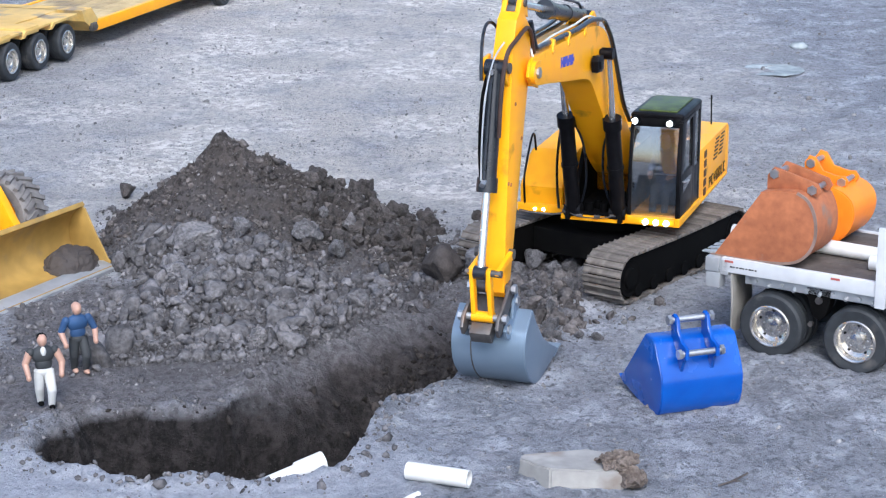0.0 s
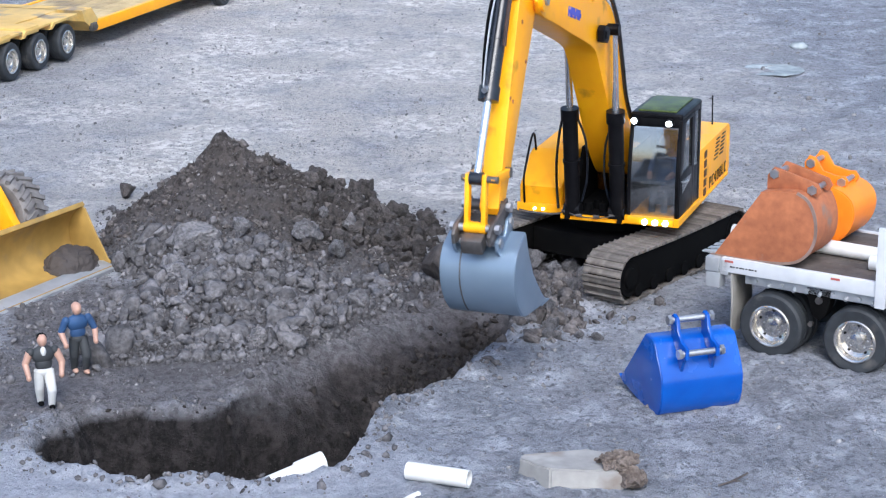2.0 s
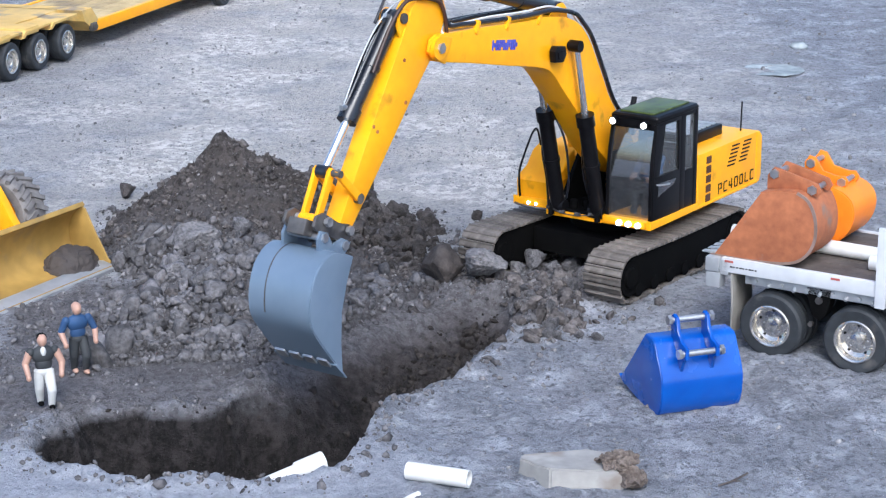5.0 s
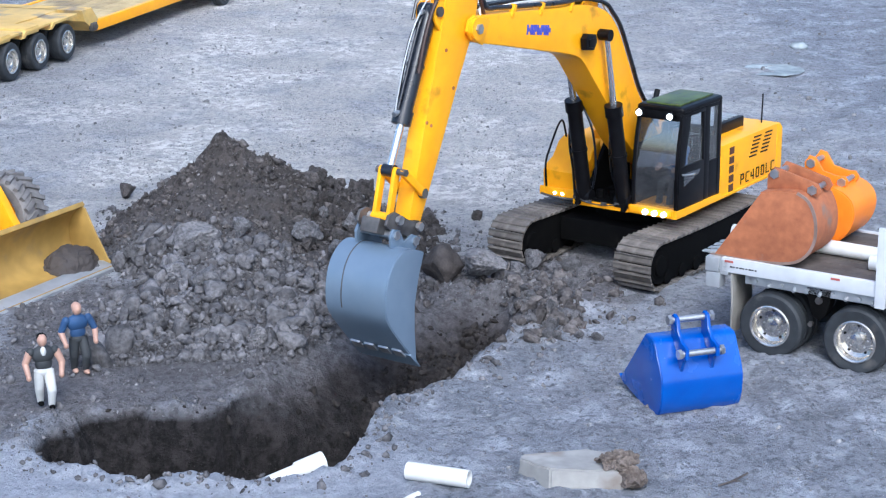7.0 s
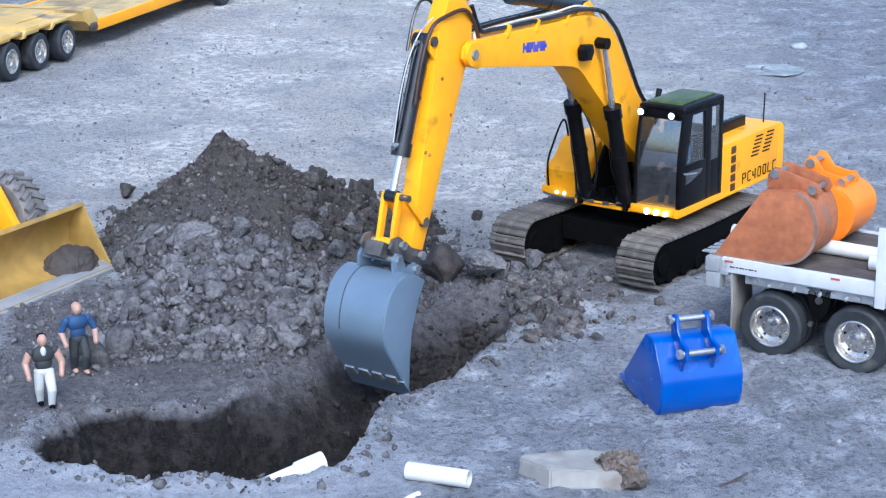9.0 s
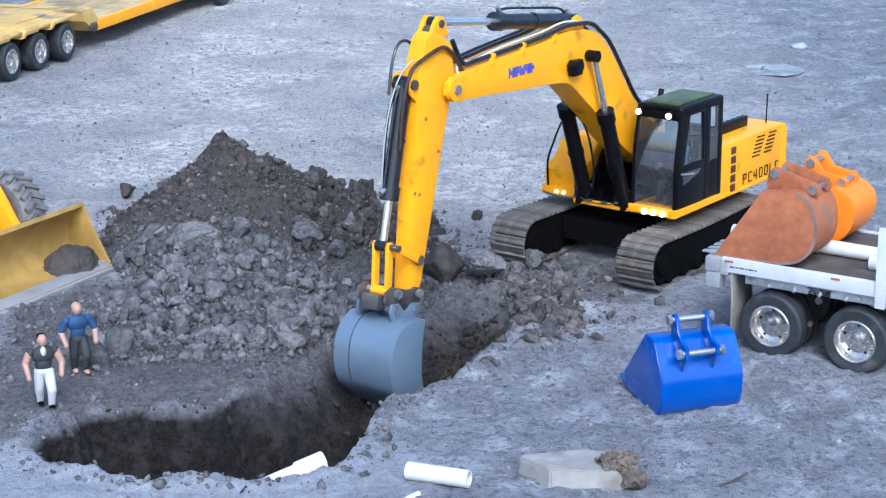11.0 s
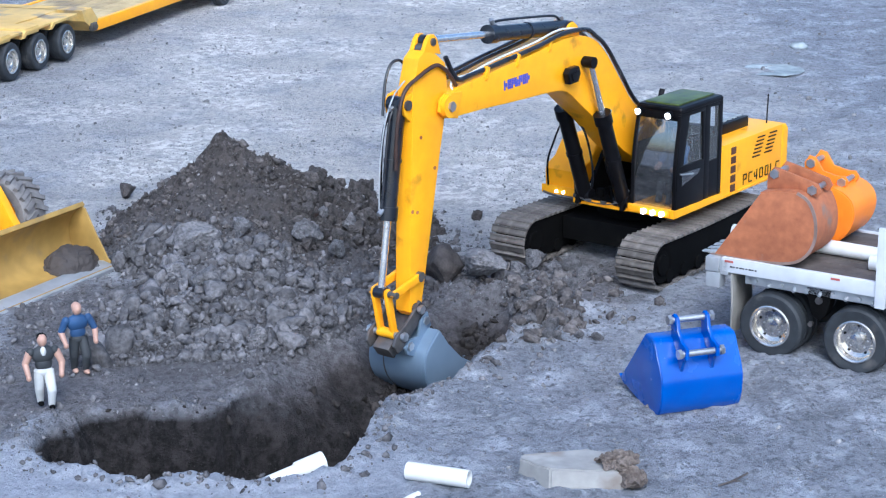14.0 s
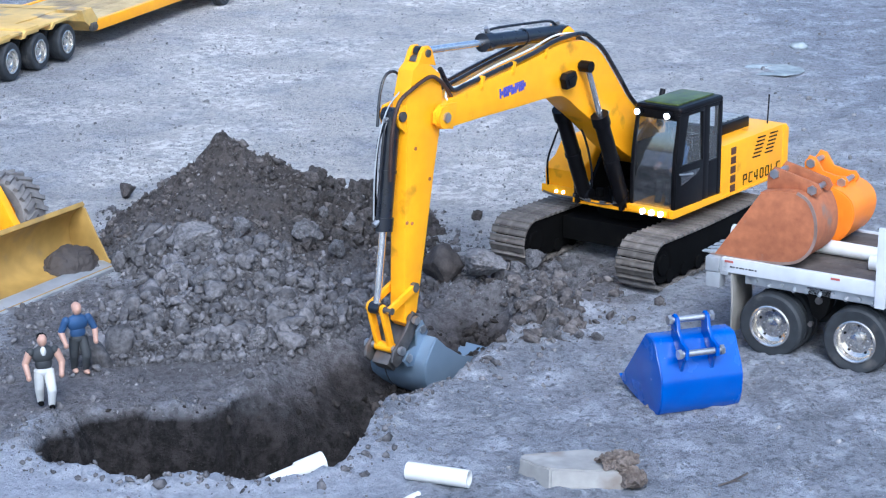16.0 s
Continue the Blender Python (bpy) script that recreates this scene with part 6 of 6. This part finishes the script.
def front_of_heap(x, y):
    return on_heap(x, y) * smooth(-(y + 0.40 * x), -2.37, -2.24)


def back_of_heap(x, y):
    return on_heap(x, y) * (1 - 0.85 * smooth(-(y + 0.40 * x), -2.38, -2.25))


def round_trench_end(x, y):
    return (0.35 * np.exp(-(((x - 0.10) / 0.10) ** 2 + ((y - 2.33) / 0.12) ** 2)) + np.exp(-(((x - 0.125) / 0.045) ** 2 + ((y - 2.26) / 0.08) ** 2))) * (ground_height(x, y) > -0.012)


def along_rim(x, y):
    d = inside_trench(x, y)
    return np.exp(-((d + 0.02) / 0.02) ** 2) * 0.9 * (ground_height(x, y) > -0.006)


def at_fringe(x, y):
    h = heap_height(x, y)
    return np.exp(-((h + 0.012) / 0.016) ** 2) * (ground_height(x, y) > -0.008) * (x > -0.55)


def in_trench(x, y):
    d, over = inside_trench(x, y, True)
    return np.where(y > 2.08, (d > 0.008) * (0.25 + 0.75 * (d > 0.025)), (d > -0.004) * (over > 0.6) * 0.3 * np.exp(-((d - 0.008) / 0.022) ** 2))


x, y = scatter(7200, -0.55, 0.06, 2.05, 2.75, front_of_heap)
rubble("grey_rubble", x, y, rng.gamma(0.50, 0.0032, len(x)) + 0.0009, 2, RUBBLE_GREY, 3, "loose grey-brown soil lumps on the front of the heap", 0.28)
x, y = scatter(9000, -0.60, 0.06, 2.2, 3.0, back_of_heap)
rubble("dark_rubble", x, y, rng.gamma(0.7, 0.0015, len(x)) + 0.0008, 1, RUBBLE_DARK, 4, "loose dark brown crumbs and lumps on the heap")
x, y = scatter(900, -0.1, 0.30, 2.1, 2.6, round_trench_end)
rubble("churned_rubble", x, y, rng.gamma(1.0, 0.0024, len(x)) + 0.0012, 2, RUBBLE_DARK, 6, "churned soil lumps between the tracks and the trench")
x, y = scatter(1800, -0.6, 0.15, 2.0, 3.05, at_fringe)
rubble("scattered_rubble", x, y, rng.gamma(0.8, 0.0016, len(x)) + 0.0009, 1, RUBBLE_GREY, 7, "soil crumbs scattered at the foot of the heap")
x, y = scatter(900, -0.5, 0.2, 1.66, 2.4, along_rim)
rubble("rim_rubble", x, y, rng.gamma(1.4, 0.0011, len(x)) + 0.001, 1, RUBBLE_GREY, 8, "small crumbs along the rim of the trench")
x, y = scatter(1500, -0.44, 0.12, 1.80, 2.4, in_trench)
rubble("trench_rubble", x, y, np.where(y > 2.08, 1.0, 0.6) * (rng.gamma(0.9, 0.0017, len(x)) + 0.0013), 2, RUBBLE_TRENCH, 9, "dark lumps on the floor of the trench")
x, y = scatter(7000, -0.6, 0.9, 1.45, 3.2, lambda x, y: (ground_height(x, y) > -0.008) * (0.25 + 0.75 * smooth(fractal(x, y, 0.12, 131, 3), -0.1, 0.6)))
rubble("grit", x, y, rng.gamma(1.3, 0.00055, len(x)) + 0.0006, 1, GRIT, 10, "fine pale grit and small stones on the trodden soil")
x, y = scatter(5000, -1.2, 1.4, 3.0, 5.2, lambda x, y: 0.2 + 0.8 * smooth(fractal(x, y, 0.3, 141, 3), -0.1, 0.6))
rubble("far_grit", x, y, rng.gamma(1.0, 0.0009, len(x)) + 0.0008, 1, GRIT, 12, "small stones on the far trodden soil")

CLOD_MESHES = {}
for tone, mat in (("grey", CLOD_GREY), ("dark", CLOD_DARK), ("smooth", CLOD_SMOOTH)):
    for k in range(7):
        vs, fs = clod_shape(4, 500 + k, 0.20 if tone == "smooth" else 0.27, 6 if tone == "smooth" else 15)
        me = bpy.data.meshes.new("soil_clod")
        me.from_pydata(vs.tolist(), [], fs.tolist())
        me.shade_smooth()
        me.materials.append(mat)
        CLOD_MESHES[tone, k] = me


def clod(x, y, r, tone, k, tall=0.85, label="", sink=0.25):
    ob = new("soil_clod", CLOD_MESHES[tone, k % 7])
    ob.matrix_world = Matrix.LocRotScale((x, y, level(x, y) + r * tall * (0.8 - sink)), Euler((0.3 * k, 0.2 * k, 1.7 * k)), (r, r * (0.8 + 0.05 * (k % 4)), r * tall))
    words = {"grey": "lump of dry grey soil lying on the heap", "dark": "dark damp lump of soil lying beside the heap", "smooth": "smooth damp block of soil"}[tone]
    return tagged(ob, label or words, "soil clod", "large soil lumps")


LOOSE = [(-0.200, 2.93, 0.014), (-0.125, 2.887, 0.0186), (-0.112, 2.80, 0.012), (-0.060, 2.707, 0.0105), (-0.020, 2.613, 0.0127), (-0.496, 2.83, 0.0165), (0.053, 2.700, 0.0107), (-0.072, 2.395, 0.0075)]
for k, (x, y, r) in enumerate(LOOSE):
    clod(x, y, r, "dark", k, label="dark round lump of soil lying alone on the ground")
clod(0.000, 2.385, 0.0285, "smooth", 2, 0.92, "large smooth dark block of soil by the trench", 0.10)
clod(0.050, 2.362, 0.027, "grey", 4, 1.45, "large grey block of soil by the trench", 0.05)
clod(0.026, 2.43, 0.020, "grey", 1, 0.8, "broad grey lump of soil in front of the track")
clod(0.125, 2.44, 0.020, "grey", 5, 0.9, "grey lump of soil between the tracks", 0.3)
for k, (x, y, r) in enumerate([(0.150, 2.425, 0.014), (0.175, 2.450, 0.017), (0.205, 2.425, 0.013), (0.100, 2.415, 0.015), (0.190, 2.395, 0.012)]):
    clod(x, y, r, "grey", k + 2, 0.8, "grey lump of soil between the tracks", 0.3)
rnd = random.Random(8)
for k, (x, y, r) in enumerate([(-0.341, 2.428, 0.0342), (-0.422, 2.455, 0.0165), (-0.350, 2.339, 0.0203), (-0.300, 2.244, 0.0221), (-0.325, 2.154, 0.0130), (-0.275, 2.144, 0.0106), (-0.220, 2.108, 0.0152),
                               (-0.244, 2.132, 0.0077), (-0.290, 2.091, 0.0095), (-0.341, 2.078, 0.0126), (-0.393, 2.328, 0.0087), (-0.266, 2.058, 0.0093), (-0.279, 2.459, 0.0182), (-0.191, 2.470, 0.0226),
                               (-0.140, 2.399, 0.0163), (-0.132, 2.554, 0.0150), (-0.337, 2.175, 0.0091), (-0.213, 2.183, 0.0078), (-0.267, 2.263, 0.0081), (-0.366, 2.134, 0.0071), (-0.171, 2.546, 0.0112),
                               (-0.213, 2.365, 0.0105), (-0.176, 2.314, 0.0089), (-0.227, 2.303, 0.0082), (-0.396, 2.427, 0.0094)]):
    clod(x, y, r, "grey", k)
for k in range(130):
    x, y = rnd.uniform(-0.21, 0.0), rnd.uniform(2.44, 2.74)
    if -0.015 < heap_height(np.array([x]), np.array([y]))[0] < 0.09:
        clod(x, y, rnd.uniform(0.007, 0.015), "dark", k, rnd.uniform(0.75, 0.95))
for k in range(34):
    x, y = rnd.gauss(0.122, 0.030), rnd.gauss(2.265, 0.055)
    if ground_height(np.array([x]), np.array([y]))[0] > -0.012:
        clod(x, y, rnd.uniform(0.006, 0.0115), "grey", k, rnd.uniform(0.7, 0.95), "lump of grey soil by the trench end")

bm = bmesh.new()
for (px, py, pz), size in (((0, 0, 0), (0.021, 0.014, 0.005)), ((0.012, -0.012, -0.012), (0.014, 0.011, 0.009)), ((-0.014, 0.003, 0.0), (0.011, 0.009, 0.003))):
    ball(bm, (px, py, pz), size, sub=5)
for v in bm.verts:
    v.co += Vector(noise.noise_vector(v.co * 55)) * 0.007 + Vector(noise.noise_vector(v.co * 170)) * 0.0042 + Vector(noise.noise_vector(v.co * 480)) * 0.0020
single("soil_pile", bm, PILE, pose(0.172, 1.706, level(0.17, 1.71) + 0.021), "brown crumbly soil dropped on the end of the stone slab", "soil pile", kind="stuff", smooth=60)
clod(-0.080, 1.722, 0.007, "grey", 2, 0.6, "small reddish grey stone by the trench")

bm = bmesh.new()
hose(bm, [(0.0, 0.0, 0.0), (0.014, 0.006, 0.002), (0.026, 0.020, 0.001), (0.033, 0.026, 0.002)], 0.0011, sides=6)
rod(bm, (0.014, 0.006, 0.002), (0.022, 0.004, 0.003), 0.0008, sides=6)
single("twig", bm, PLANK, pose(0.270, 1.696, level(0.28, 1.70) + 0.001), "thin dark twig lying on the bare soil", "twig")

motions()
